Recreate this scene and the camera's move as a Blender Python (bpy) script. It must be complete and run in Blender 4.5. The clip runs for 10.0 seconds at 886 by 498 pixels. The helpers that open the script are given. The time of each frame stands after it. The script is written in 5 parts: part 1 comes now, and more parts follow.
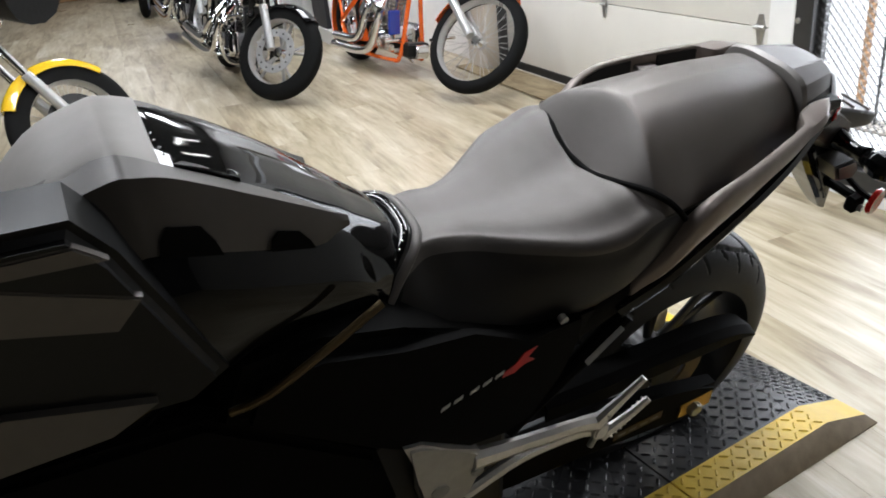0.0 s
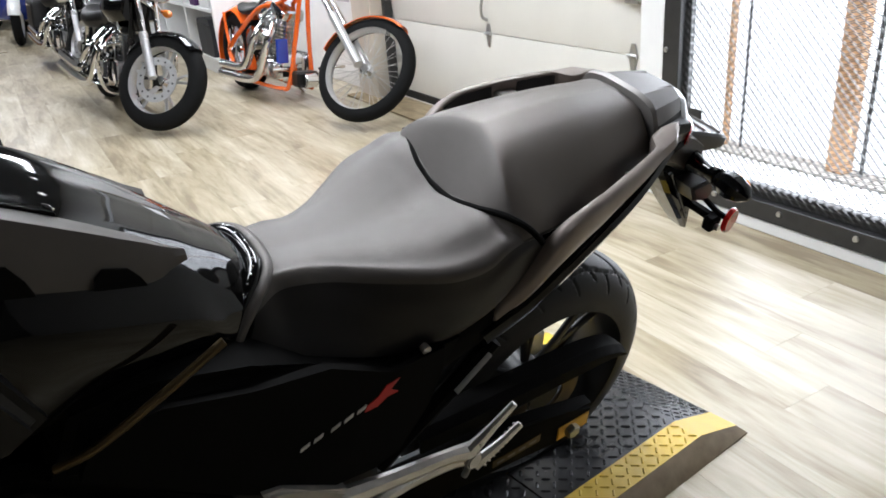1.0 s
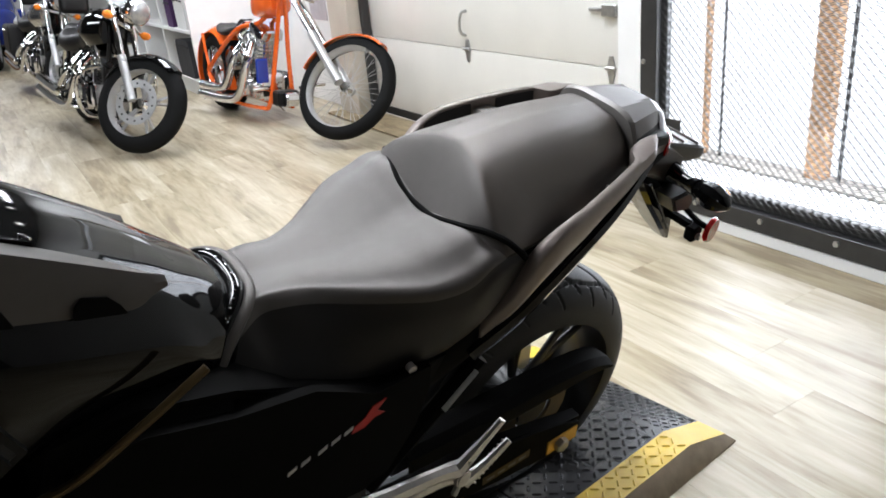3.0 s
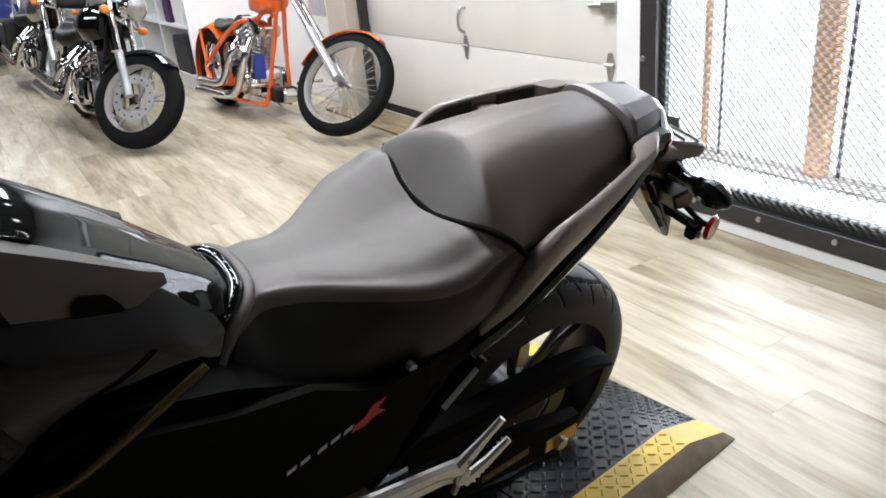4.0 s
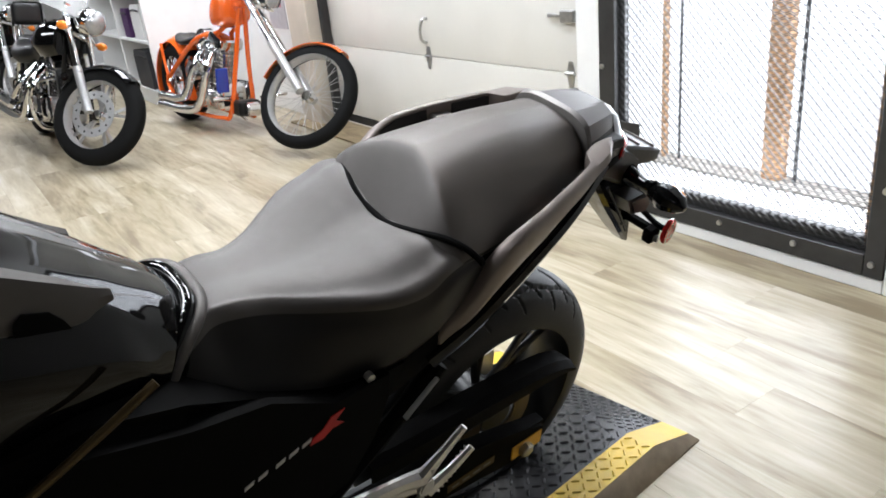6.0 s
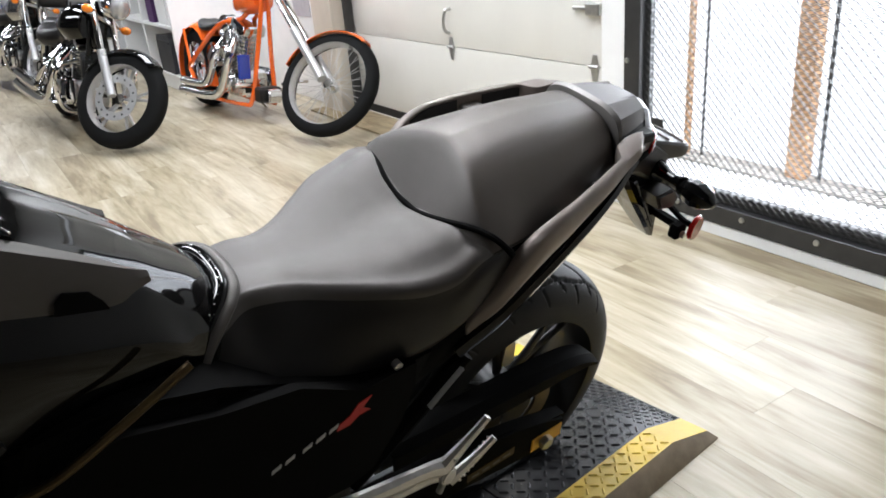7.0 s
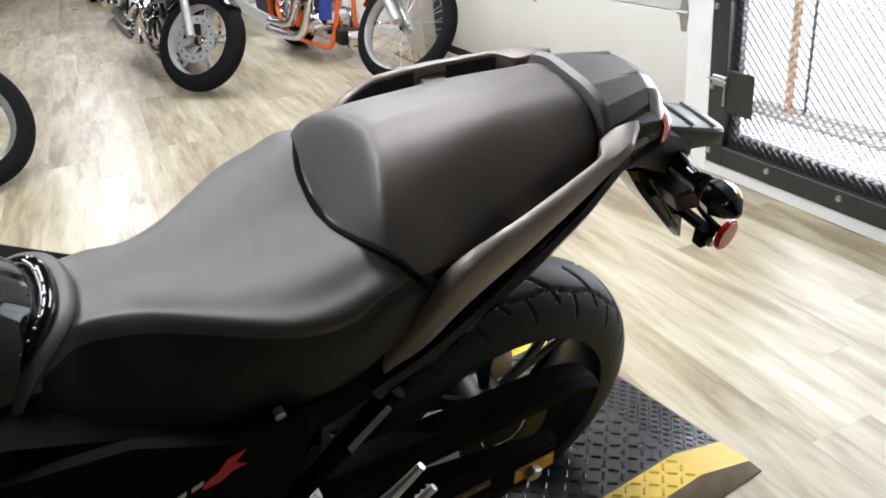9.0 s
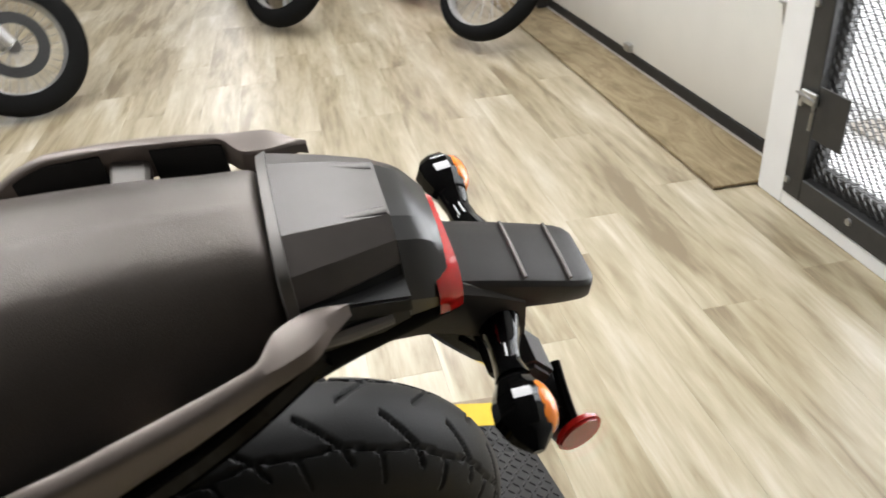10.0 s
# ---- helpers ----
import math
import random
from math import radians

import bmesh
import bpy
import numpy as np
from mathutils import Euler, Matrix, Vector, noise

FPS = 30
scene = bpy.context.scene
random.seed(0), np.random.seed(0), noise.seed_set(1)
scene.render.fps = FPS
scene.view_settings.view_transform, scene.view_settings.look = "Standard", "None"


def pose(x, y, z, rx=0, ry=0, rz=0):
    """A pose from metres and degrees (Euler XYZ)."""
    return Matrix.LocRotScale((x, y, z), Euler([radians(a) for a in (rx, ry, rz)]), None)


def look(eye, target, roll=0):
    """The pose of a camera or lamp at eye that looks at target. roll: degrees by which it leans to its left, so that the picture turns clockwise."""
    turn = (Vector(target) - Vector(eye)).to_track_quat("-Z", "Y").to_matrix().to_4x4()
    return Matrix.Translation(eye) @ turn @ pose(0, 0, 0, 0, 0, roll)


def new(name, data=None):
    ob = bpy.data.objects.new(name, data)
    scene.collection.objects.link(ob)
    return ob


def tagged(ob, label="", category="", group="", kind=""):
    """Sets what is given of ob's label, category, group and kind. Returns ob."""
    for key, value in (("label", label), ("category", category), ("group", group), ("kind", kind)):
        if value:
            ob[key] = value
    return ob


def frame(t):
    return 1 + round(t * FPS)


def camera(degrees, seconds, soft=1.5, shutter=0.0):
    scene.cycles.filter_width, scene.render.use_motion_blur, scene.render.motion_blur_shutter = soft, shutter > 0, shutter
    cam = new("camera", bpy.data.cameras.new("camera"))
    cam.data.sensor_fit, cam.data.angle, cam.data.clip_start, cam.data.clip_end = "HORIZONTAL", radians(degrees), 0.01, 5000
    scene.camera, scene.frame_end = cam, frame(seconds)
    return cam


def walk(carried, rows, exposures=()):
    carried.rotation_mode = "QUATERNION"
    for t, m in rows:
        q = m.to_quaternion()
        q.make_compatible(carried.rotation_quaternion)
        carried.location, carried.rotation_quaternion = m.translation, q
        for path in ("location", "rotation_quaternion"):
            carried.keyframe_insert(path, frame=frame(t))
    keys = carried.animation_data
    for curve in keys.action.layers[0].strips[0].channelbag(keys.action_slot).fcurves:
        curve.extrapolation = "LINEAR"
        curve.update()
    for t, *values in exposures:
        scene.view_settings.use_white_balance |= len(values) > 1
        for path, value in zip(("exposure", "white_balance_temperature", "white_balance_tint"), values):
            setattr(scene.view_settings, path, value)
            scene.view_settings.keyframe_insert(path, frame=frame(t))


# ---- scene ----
cam = camera(60.45, 10.0, soft=1.75, shutter=0.15)
PATH = [
    (0, (0.618, 0.662, 1.233), (-1.078, 1.296, 0.382), -6.2),
    (0.5, (0.621, 0.709, 1.236), (-1.047, 1.481, 0.447), -6.8),
    (1, (0.623, 0.731, 1.218), (-0.985, 1.605, 0.411), -4.7),
    (1.5, (0.630, 0.737, 1.222), (-0.973, 1.634, 0.431), -5.3),
    (2, (0.631, 0.736, 1.225), (-0.968, 1.670, 0.470), -5.7),
    (2.5, (0.628, 0.736, 1.223), (-0.973, 1.656, 0.456), -5.8),
    (4, (0.614, 0.735, 1.221), (-0.979, 1.656, 0.437), -5.5),
    (4.5, (0.626, 0.741, 1.221), (-0.972, 1.674, 0.461), -6.1),
    (5, (0.627, 0.747, 1.217), (-0.941, 1.711, 0.435), -6.0),
    (5.5, (0.627, 0.752, 1.217), (-0.942, 1.724, 0.449), -6.2),
    (5.7, (0.627, 0.753, 1.216), (-0.932, 1.748, 0.455), -6.2),
    (7, (0.615, 0.733, 1.217), (-0.958, 1.688, 0.434), -5.0),
    (7.5, (0.614, 0.686, 1.235), (-0.959, 1.679, 0.503), -9.0),
    (8, (0.620, 0.700, 1.239), (-0.910, 1.778, 0.536), -6.7),
    (8.2, (0.621, 0.766, 1.221), (-0.975, 1.754, 0.530), -6.7),
    (8.5, (0.603, 0.921, 1.214), (-1.067, 1.789, 0.538), -2.0),
    (8.7, (0.584, 0.991, 1.230), (-1.084, 1.775, 0.455), -4.1),
    (9, (0.516, 1.071, 1.193), (-1.147, 1.725, 0.293), -6.6),
    (9.2, (0.420, 1.162, 1.212), (-1.253, 1.824, 0.339), -4.2),
    (9.5, (0.306, 1.314, 1.230), (-1.347, 1.967, 0.312), -0.7),
    (9.7, (0.265, 1.438, 1.213), (-1.400, 2.016, 0.269), -7.3),
    (10, (0.251, 1.644, 1.212), (-1.442, 1.929, 0.186), -4.5),
]
walk(cam, [(t, look(eye, target, roll)) for t, eye, target, roll in PATH], [(0.0, 0.0, 6050, 10), (1.0, 0.17, 5950, 10), (9.0, 0.15, 6000, 10), (9.7, 0.04, 6080, 10), (10.0, -0.12, 6380, 10)])

# ---- world and light ----
world = bpy.data.worlds.new("world")
scene.world = world
world.use_nodes = True
wn = world.node_tree.nodes
sky = wn.new("ShaderNodeTexSky")
sky.sky_type, sky.sun_disc = "NISHITA", False
sky.sun_elevation, sky.sun_rotation = radians(40), radians(20)
world.node_tree.links.new(sky.outputs[0], wn["Background"].inputs[0])
wn["Background"].inputs[1].default_value = 0.1


def area(name, m, sx, sy, watts, color=(1, 1, 1)):
    lamp = bpy.data.lights.new(name, "AREA")
    lamp.shape, lamp.size, lamp.size_y, lamp.energy, lamp.color = "RECTANGLE", sx, sy, watts, color
    ob = new(name, lamp)
    ob.matrix_world = m
    return ob


CEIL = 3.05
# daylight in the opening of the mesh gate
area("gate_daylight", look((-1.07, 3.30, 1.25), (-1.07, 0.0, 0.6)), 1.05, 1.9, 72, (0.98, 0.99, 1.0))
# fluorescent troffers over the aisle and the row of motorcycles
TROFFERS = [(-1.5, 0.2, 62), (-1.45, 2.05, 62), (-4.3, 1.7, 26), (-5.4, 2.45, 55), (-7.4, 0.6, 44), (-10.4, 0.6, 42), (-13.4, 0.6, 34), (-2.7, -1.2, 50), (-8.4, -1.6, 26)]
for tx, ty, watts in TROFFERS:
    area("troffer_light", look((tx, ty, CEIL - 0.03), (tx, ty, 0)), 1.15, 0.55, watts, (1.0, 0.99, 0.98))
# recessed spots behind the camera and along the garage door
SPOTS = [(2.3, 0.9, -1.2), (2.3, 1.5, -1.2), (-3.45, 2.60, -.1), (-2.85, 2.72, -.1)]
for tx, ty, slant in SPOTS:
    spot = bpy.data.lights.new("spot_light", "SPOT")
    spot.energy, spot.spot_size, spot.spot_blend, spot.shadow_soft_size = 8, radians(70), 0.6, 0.05
    ob = new("spot_light", spot)
    ob.matrix_world = look((tx, ty, CEIL - 0.06), (tx + slant, ty, 0))


# ---- materials ----
def mat(name, color, rough=0.5, metal=0.0, var=0.15, scale=30.0, bump=0.0, bscale=200.0, coat=0.0, spec=0.5, rvar=0.1, stretch=None, random_tone=0.0, tint=None):
    """A surface with tone and gloss variation at two scales, and fine relief."""
    m = bpy.data.materials.new(name)
    m.use_nodes = True
    nt, b = m.node_tree, m.node_tree.nodes["Principled BSDF"]
    n, l = nt.nodes, nt.links
    b.inputs["Metallic"].default_value, b.inputs["Coat Weight"].default_value = metal, coat
    b.inputs["Specular IOR Level"].default_value = spec
    b.inputs["Coat Roughness"].default_value = 0.03
    if tint:
        b.inputs["Specular Tint"].default_value = (*tint, 1)
    tc, mp = n.new("ShaderNodeTexCoord"), n.new("ShaderNodeMapping")
    l.new(tc.outputs["Object"], mp.inputs[0])
    if stretch:
        mp.inputs["Scale"].default_value = stretch
    big, small = n.new("ShaderNodeTexNoise"), n.new("ShaderNodeTexNoise")
    for t, s, d in ((big, scale * 0.12, 3), (small, scale, 6)):
        t.inputs["Scale"].default_value, t.inputs["Detail"].default_value = s, d
        l.new(mp.outputs[0], t.inputs["Vector"])
    add = n.new("ShaderNodeMath")
    add.operation = "ADD"
    l.new(big.outputs[0], add.inputs[0]), l.new(small.outputs[0], add.inputs[1])
    val = add.outputs[0]
    ramp = n.new("ShaderNodeMapRange")
    ramp.inputs["From Min"].default_value, ramp.inputs["From Max"].default_value = 0.6, 1.4
    ramp.inputs["To Min"].default_value, ramp.inputs["To Max"].default_value = 1 - var, 1 + var
    l.new(val, ramp.inputs["Value"])
    tone = ramp.outputs[0]
    if random_tone:
        info, mr, mul = n.new("ShaderNodeObjectInfo"), n.new("ShaderNodeMapRange"), n.new("ShaderNodeMath")
        mr.inputs["To Min"].default_value, mr.inputs["To Max"].default_value = 1 - random_tone, 1 + random_tone
        mul.operation = "MULTIPLY"
        l.new(info.outputs["Random"], mr.inputs["Value"]), l.new(mr.outputs[0], mul.inputs[0]), l.new(tone, mul.inputs[1])
        tone = mul.outputs[0]
    mix = n.new("ShaderNodeVectorMath")
    mix.operation = "SCALE"
    mix.inputs[0].default_value = color[:3]
    l.new(tone, mix.inputs["Scale"]), l.new(mix.outputs[0], b.inputs["Base Color"])
    rr = n.new("ShaderNodeMapRange")
    rr.inputs["From Min"].default_value, rr.inputs["From Max"].default_value = 0.3, 0.7
    rr.inputs["To Min"].default_value, rr.inputs["To Max"].default_value = max(rough - rvar * rough, 0.02), min(rough + rvar * rough, 1)
    l.new(big.outputs[0], rr.inputs["Value"]), l.new(rr.outputs[0], b.inputs["Roughness"])
    if bump:
        fine, bp = n.new("ShaderNodeTexNoise"), n.new("ShaderNodeBump")
        fine.inputs["Scale"].default_value, fine.inputs["Detail"].default_value = bscale, 4
        bp.inputs["Strength"].default_value, bp.inputs["Distance"].default_value = bump, 0.002
        l.new(mp.outputs[0], fine.inputs["Vector"]), l.new(fine.outputs[0], bp.inputs["Height"]), l.new(bp.outputs[0], b.inputs["Normal"])
    return m


def glow(name, color, strength):
    m = bpy.data.materials.new(name)
    m.use_nodes = True
    n, l = m.node_tree.nodes, m.node_tree.links
    n.clear()
    e, o = n.new("ShaderNodeEmission"), n.new("ShaderNodeOutputMaterial")
    e.inputs[0].default_value, e.inputs[1].default_value = (*color, 1), strength
    l.new(e.outputs[0], o.inputs[0])
    return m


def plank_mat():
    """Pale weathered oak vinyl: streaks along the plank, tone from plank to plank."""
    m = mat("vinyl_plank", (0.5, 0.44, 0.35), 0.36, var=0.12, scale=9, rvar=0.25, spec=0.8)
    nt = m.node_tree
    n, l, b = nt.nodes, nt.links, nt.nodes["Principled BSDF"]
    tc, mp, info = n.new("ShaderNodeTexCoord"), n.new("ShaderNodeMapping"), n.new("ShaderNodeObjectInfo")
    geo = n.new("ShaderNodeNewGeometry")
    rnd = n.new("ShaderNodeMath")
    rnd.operation = "ADD"
    l.new(info.outputs["Random"], rnd.inputs[0]), l.new(geo.outputs["Random Per Island"], rnd.inputs[1])
    off = n.new("ShaderNodeVectorMath")
    off.operation = "SCALE"
    off.inputs[0].default_value = (37.0, 13.0, 5.0)
    l.new(rnd.outputs[0], off.inputs["Scale"])
    l.new(tc.outputs["Object"], mp.inputs[0]), l.new(off.outputs[0], mp.inputs["Location"])
    mp.inputs["Scale"].default_value = (0.8, 6.0, 1.0)
    grain, streak = n.new("ShaderNodeTexNoise"), n.new("ShaderNodeTexNoise")
    for t, s, d in ((grain, 6.0, 5), (streak, 1.7, 3)):
        t.inputs["Scale"].default_value, t.inputs["Detail"].default_value, t.inputs["Roughness"].default_value = s, d, 0.62
        t.inputs["Distortion"].default_value = 0.5
        l.new(mp.outputs[0], t.inputs["Vector"])
    ramp = n.new("ShaderNodeValToRGB")
    el = ramp.color_ramp.elements
    el[0].position, el[0].color = 0.36, (0.215, 0.166, 0.098, 1)
    el[1].position, el[1].color = 0.70, (0.58, 0.532, 0.440, 1)
    e = el.new(0.46)
    e.color = (0.350, 0.294, 0.190, 1)
    e = el.new(0.58)
    e.color = (0.460, 0.406, 0.295, 1)
    sm = n.new("ShaderNodeMath")
    sm.operation = "MULTIPLY_ADD"
    sm.inputs[1].default_value = 0.28
    half = n.new("ShaderNodeMath")
    half.operation = "MULTIPLY"
    half.inputs[1].default_value = 0.72
    l.new(streak.outputs[0], half.inputs[0]), l.new(grain.outputs[0], sm.inputs[0]), l.new(half.outputs[0], sm.inputs[2])
    fr = n.new("ShaderNodeMath")
    fr.operation = "FRACT"
    l.new(rnd.outputs[0], fr.inputs[0])
    sh = n.new("ShaderNodeMapRange")
    sh.inputs["To Min"].default_value, sh.inputs["To Max"].default_value = -0.055, 0.05
    l.new(fr.outputs[0], sh.inputs["Value"])
    ad = n.new("ShaderNodeMath")
    ad.operation = "ADD"
    l.new(sm.outputs[0], ad.inputs[0]), l.new(sh.outputs[0], ad.inputs[1]), l.new(ad.outputs[0], ramp.inputs[0])
    l.new(ramp.outputs[0], b.inputs["Base Color"])
    bp = n.new("ShaderNodeBump")
    bp.inputs["Strength"].default_value, bp.inputs["Distance"].default_value = 0.06, 0.002
    l.new(grain.outputs[0], bp.inputs["Height"]), l.new(bp.outputs[0], b.inputs["Normal"])
    return m


def plywood_mat():
    """Worn softwood plywood: cathedral figure that runs along the sheet."""
    m = mat("plywood", (0.23, 0.16, 0.085), 0.7, var=0.3, scale=20, bump=0.2, bscale=60)
    n, l, b = m.node_tree.nodes, m.node_tree.links, m.node_tree.nodes["Principled BSDF"]
    tc, mp, wv, ramp = n.new("ShaderNodeTexCoord"), n.new("ShaderNodeMapping"), n.new("ShaderNodeTexNoise"), n.new("ShaderNodeValToRGB")
    mp.inputs["Scale"].default_value = (1.1, 4.2, 1.0)
    for k, v in (("Scale", 2.4), ("Detail", 5.0), ("Roughness", 0.6), ("Distortion", 2.2)):
        wv.inputs[k].default_value = v
    el = ramp.color_ramp.elements
    el[0].color, el[1].color = (0.170, 0.122, 0.060, 1), (0.330, 0.262, 0.155, 1)
    el[0].position, el[1].position = 0.34, 0.68
    l.new(tc.outputs["Object"], mp.inputs[0]), l.new(mp.outputs[0], wv.inputs["Vector"])
    l.new(wv.outputs["Fac"], ramp.inputs[0]), l.new(ramp.outputs[0], b.inputs["Base Color"])
    return m


M = dict(
    plank=plank_mat(),
    subfloor=mat("subfloor", (0.20, 0.17, 0.12), 0.9),
    plywood=plywood_mat(),
    dimwall=mat("dark_wall", (0.035, 0.035, 0.037), 0.7, var=0.1, scale=6),
    white=mat("white_paint", (0.79, 0.79, 0.78), 0.55, var=0.05, scale=8, bump=0.05, bscale=300),
    cream=mat("cream_steel", (0.70, 0.685, 0.635), 0.42, var=0.05, scale=4, bump=0.08, bscale=240),
    beige=mat("beige_trim", (0.55, 0.50, 0.42), 0.6, var=0.1, scale=6),
    ceiling=mat("dark_ceiling", (0.05, 0.05, 0.05), 0.9, var=0.06, scale=20, bump=0.3, bscale=150),
    gunmetal=mat("gunmetal_steel", (0.055, 0.055, 0.055), 0.45, 0.6, var=0.2, scale=20, bump=0.1),
    zinc=mat("zinc_steel", (0.45, 0.45, 0.44), 0.35, 0.9, var=0.2, scale=40),
    rubber=mat("black_rubber", (0.009, 0.009, 0.009), 0.6, var=0.2, scale=40, bump=0.15, bscale=400),
    tyre=mat("tyre_rubber", (0.011, 0.011, 0.011), 0.55, spec=0.28, var=0.25, scale=25, bump=0.12, bscale=350),
    fartyre=mat("matte_tyre", (0.006, 0.006, 0.006), 0.8, var=0.2, scale=30, spec=0.12),
    alloy=mat("silver_alloy", (0.55, 0.55, 0.55), 0.3, 0.65, var=0.08, scale=40),
    matplate=mat("black_tread_mat", (0.026, 0.026, 0.027), 0.27, var=0.25, scale=25, bump=0.1, bscale=250),
    matyellow=mat("yellow_tread_mat", (0.62, 0.42, 0.035), 0.42, var=0.15, scale=18, bump=0.1, bscale=250),
    matside=mat("grey_mat_edge", (0.30, 0.24, 0.17), 0.6, var=0.3, scale=30, bump=0.2),
    # seat vinyl again, darkened to hold the shade on the seat sides
    gusset=mat("shaded_vinyl", (0.014, 0.0123, 0.0110), 0.48, var=0.1, scale=50, bump=0.2, bscale=900, spec=0.32),
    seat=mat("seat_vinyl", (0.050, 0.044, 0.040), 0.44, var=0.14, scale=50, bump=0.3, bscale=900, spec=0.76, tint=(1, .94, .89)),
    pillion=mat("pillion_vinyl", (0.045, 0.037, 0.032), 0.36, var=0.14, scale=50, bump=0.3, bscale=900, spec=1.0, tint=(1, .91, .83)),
    deck=mat("dark_graphite", (0.072, 0.062, 0.056), 0.42, 0.15, var=0.08, scale=60, bump=0.04, bscale=900, spec=0.5),
    tailsatin=mat("tail_satin", (0.010, 0.0095, 0.009), 0.30, var=0.1, spec=0.6),
    endcap=mat("tail_black", (0.006, 0.006, 0.006), 0.4, var=0.1, spec=0.2),
    gloss=mat("gloss_black", (0.004, 0.004, 0.004), 0.05, var=0.1, spec=0.30),
    matte=mat("matte_black_plastic", (0.003, 0.0028, 0.0026), 0.65, var=0.15, scale=40, bump=0.12, bscale=700, spec=0.04),
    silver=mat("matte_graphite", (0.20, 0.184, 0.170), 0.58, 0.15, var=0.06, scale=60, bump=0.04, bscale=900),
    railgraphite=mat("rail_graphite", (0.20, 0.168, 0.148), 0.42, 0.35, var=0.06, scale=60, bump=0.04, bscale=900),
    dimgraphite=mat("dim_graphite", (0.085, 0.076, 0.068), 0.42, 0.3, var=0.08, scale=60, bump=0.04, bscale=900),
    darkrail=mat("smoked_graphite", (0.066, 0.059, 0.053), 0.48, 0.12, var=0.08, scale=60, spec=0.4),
    tailplastic=mat("tail_plastic", (0.015, 0.013, 0.0115), 0.38, var=0.15, scale=40, bump=0.1, bscale=700, spec=0.4),
    trimgrey=mat("satin_grey_trim", (0.19, 0.178, 0.166), 0.46, 0.3, var=0.06, scale=60),
    alu=mat("cast_aluminium", (0.62, 0.60, 0.57), 0.38, 0.85, var=0.12, scale=60, bump=0.12, bscale=500),
    chrome=mat("chrome", (0.72, 0.72, 0.73), 0.08, 1.0, var=0.05),
    polished=mat("polished_alloy", (0.62, 0.62, 0.62), 0.2, 0.95, var=0.1),
    engine=mat("black_engine", (0.009, 0.009, 0.009), 0.4, 0.3, var=0.3),
    bronze=mat("dull_bronze", (0.085, 0.058, 0.024), 0.45, 0.6, var=0.25),
    gold=mat("gold_anodised", (0.55, 0.34, 0.07), 0.35, 0.8, var=0.15),
    red=mat("red_lens", (0.55, 0.015, 0.012), 0.12, coat=0.7, var=0.1, scale=120),
    amber=mat("amber_lens", (0.85, 0.23, 0.015), 0.15, coat=0.6, var=0.08, scale=120),
    redpaint=mat("red_decal", (0.5, 0.015, 0.015), 0.35),
    whitepaint=mat("white_decal", (0.55, 0.54, 0.52), 0.4),
    orange=mat("orange_paint", (0.80, 0.13, 0.015), 0.14, coat=0.8, var=0.08, scale=15),
    yellow=mat("yellow_paint", (0.78, 0.50, 0.02), 0.15, coat=0.8, var=0.08, scale=15),
    blue=mat("blue_paint", (0.02, 0.045, 0.32), 0.15, coat=0.8, var=0.08, scale=15),
    whitegloss=mat("white_gloss", (0.75, 0.75, 0.75), 0.15, coat=0.7, var=0.04),
    leather=mat("black_leather", (0.008, 0.0075, 0.0075), 0.45, var=0.15, scale=40, bump=0.25, bscale=400),
    # orange wood, paled in colour for the glare that washes it out
    wood=mat("glare_paled_wood", (0.66, 0.38, 0.19), 0.6, var=0.25, scale=8, stretch=(6, 6, 1)),
    glarewhite=mat("white_glare_ground", (0.85, 0.85, 0.85), 0.8, var=0.05),
    concrete=mat("pale_concrete", (0.50, 0.46, 0.41), 0.85, var=0.25, scale=7, bump=0.3, bscale=80),
    counter=mat("brown_counter", (0.30, 0.17, 0.08), 0.5, var=0.2, scale=8, stretch=(8, 1, 1)),
    plum=mat("plum_cloth", (0.06, 0.02, 0.09), 0.8),
    darkbox=mat("dark_grey_card", (0.03, 0.03, 0.035), 0.6),
    diffuser=glow("troffer_diffuser", (1.0, 0.97, 0.92), 4.0),
    bulb=glow("spot_bulb", (1.0, 0.96, 0.9), 25.0),
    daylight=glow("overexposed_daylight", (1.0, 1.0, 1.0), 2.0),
    panelight=glow("window_daylight", (1.0, 1.0, 1.0), 5.0),
)
glass = bpy.data.materials.new("clear_glass")
glass.use_nodes = True
gb = glass.node_tree.nodes["Principled BSDF"]
gb.inputs["Transmission Weight"].default_value, gb.inputs["Roughness"].default_value, gb.inputs["IOR"].default_value = 1.0, 0.02, 1.4
gb.inputs["Base Color"].default_value = (0.95, 0.97, 0.97, 1)
M["glass"] = glass
# windscreen acrylic, part white and rough to hold the glare on it
acrylic = glass.copy()
acrylic.name = "glare_hazed_acrylic"
acrylic.node_tree.nodes["Principled BSDF"].inputs["Roughness"].default_value = 0.22
acrylic.node_tree.nodes["Principled BSDF"].inputs["Transmission Weight"].default_value = 0.72
M["acrylic"] = acrylic
M["lamp_lens"] = mat("headlight_lens", (0.45, 0.46, 0.47), 0.06, 0.6, var=0.25, scale=60, coat=0.8)


# ---- mesh helpers ----
def finish(bm, smooth=35):
    bmesh.ops.recalc_face_normals(bm, faces=bm.faces)
    me = bpy.data.meshes.new("mesh")
    bm.to_mesh(me)
    bm.free()
    if smooth:
        for p in me.polygons:
            p.use_smooth = True
        me.set_sharp_from_angle(angle=radians(smooth))
    return me


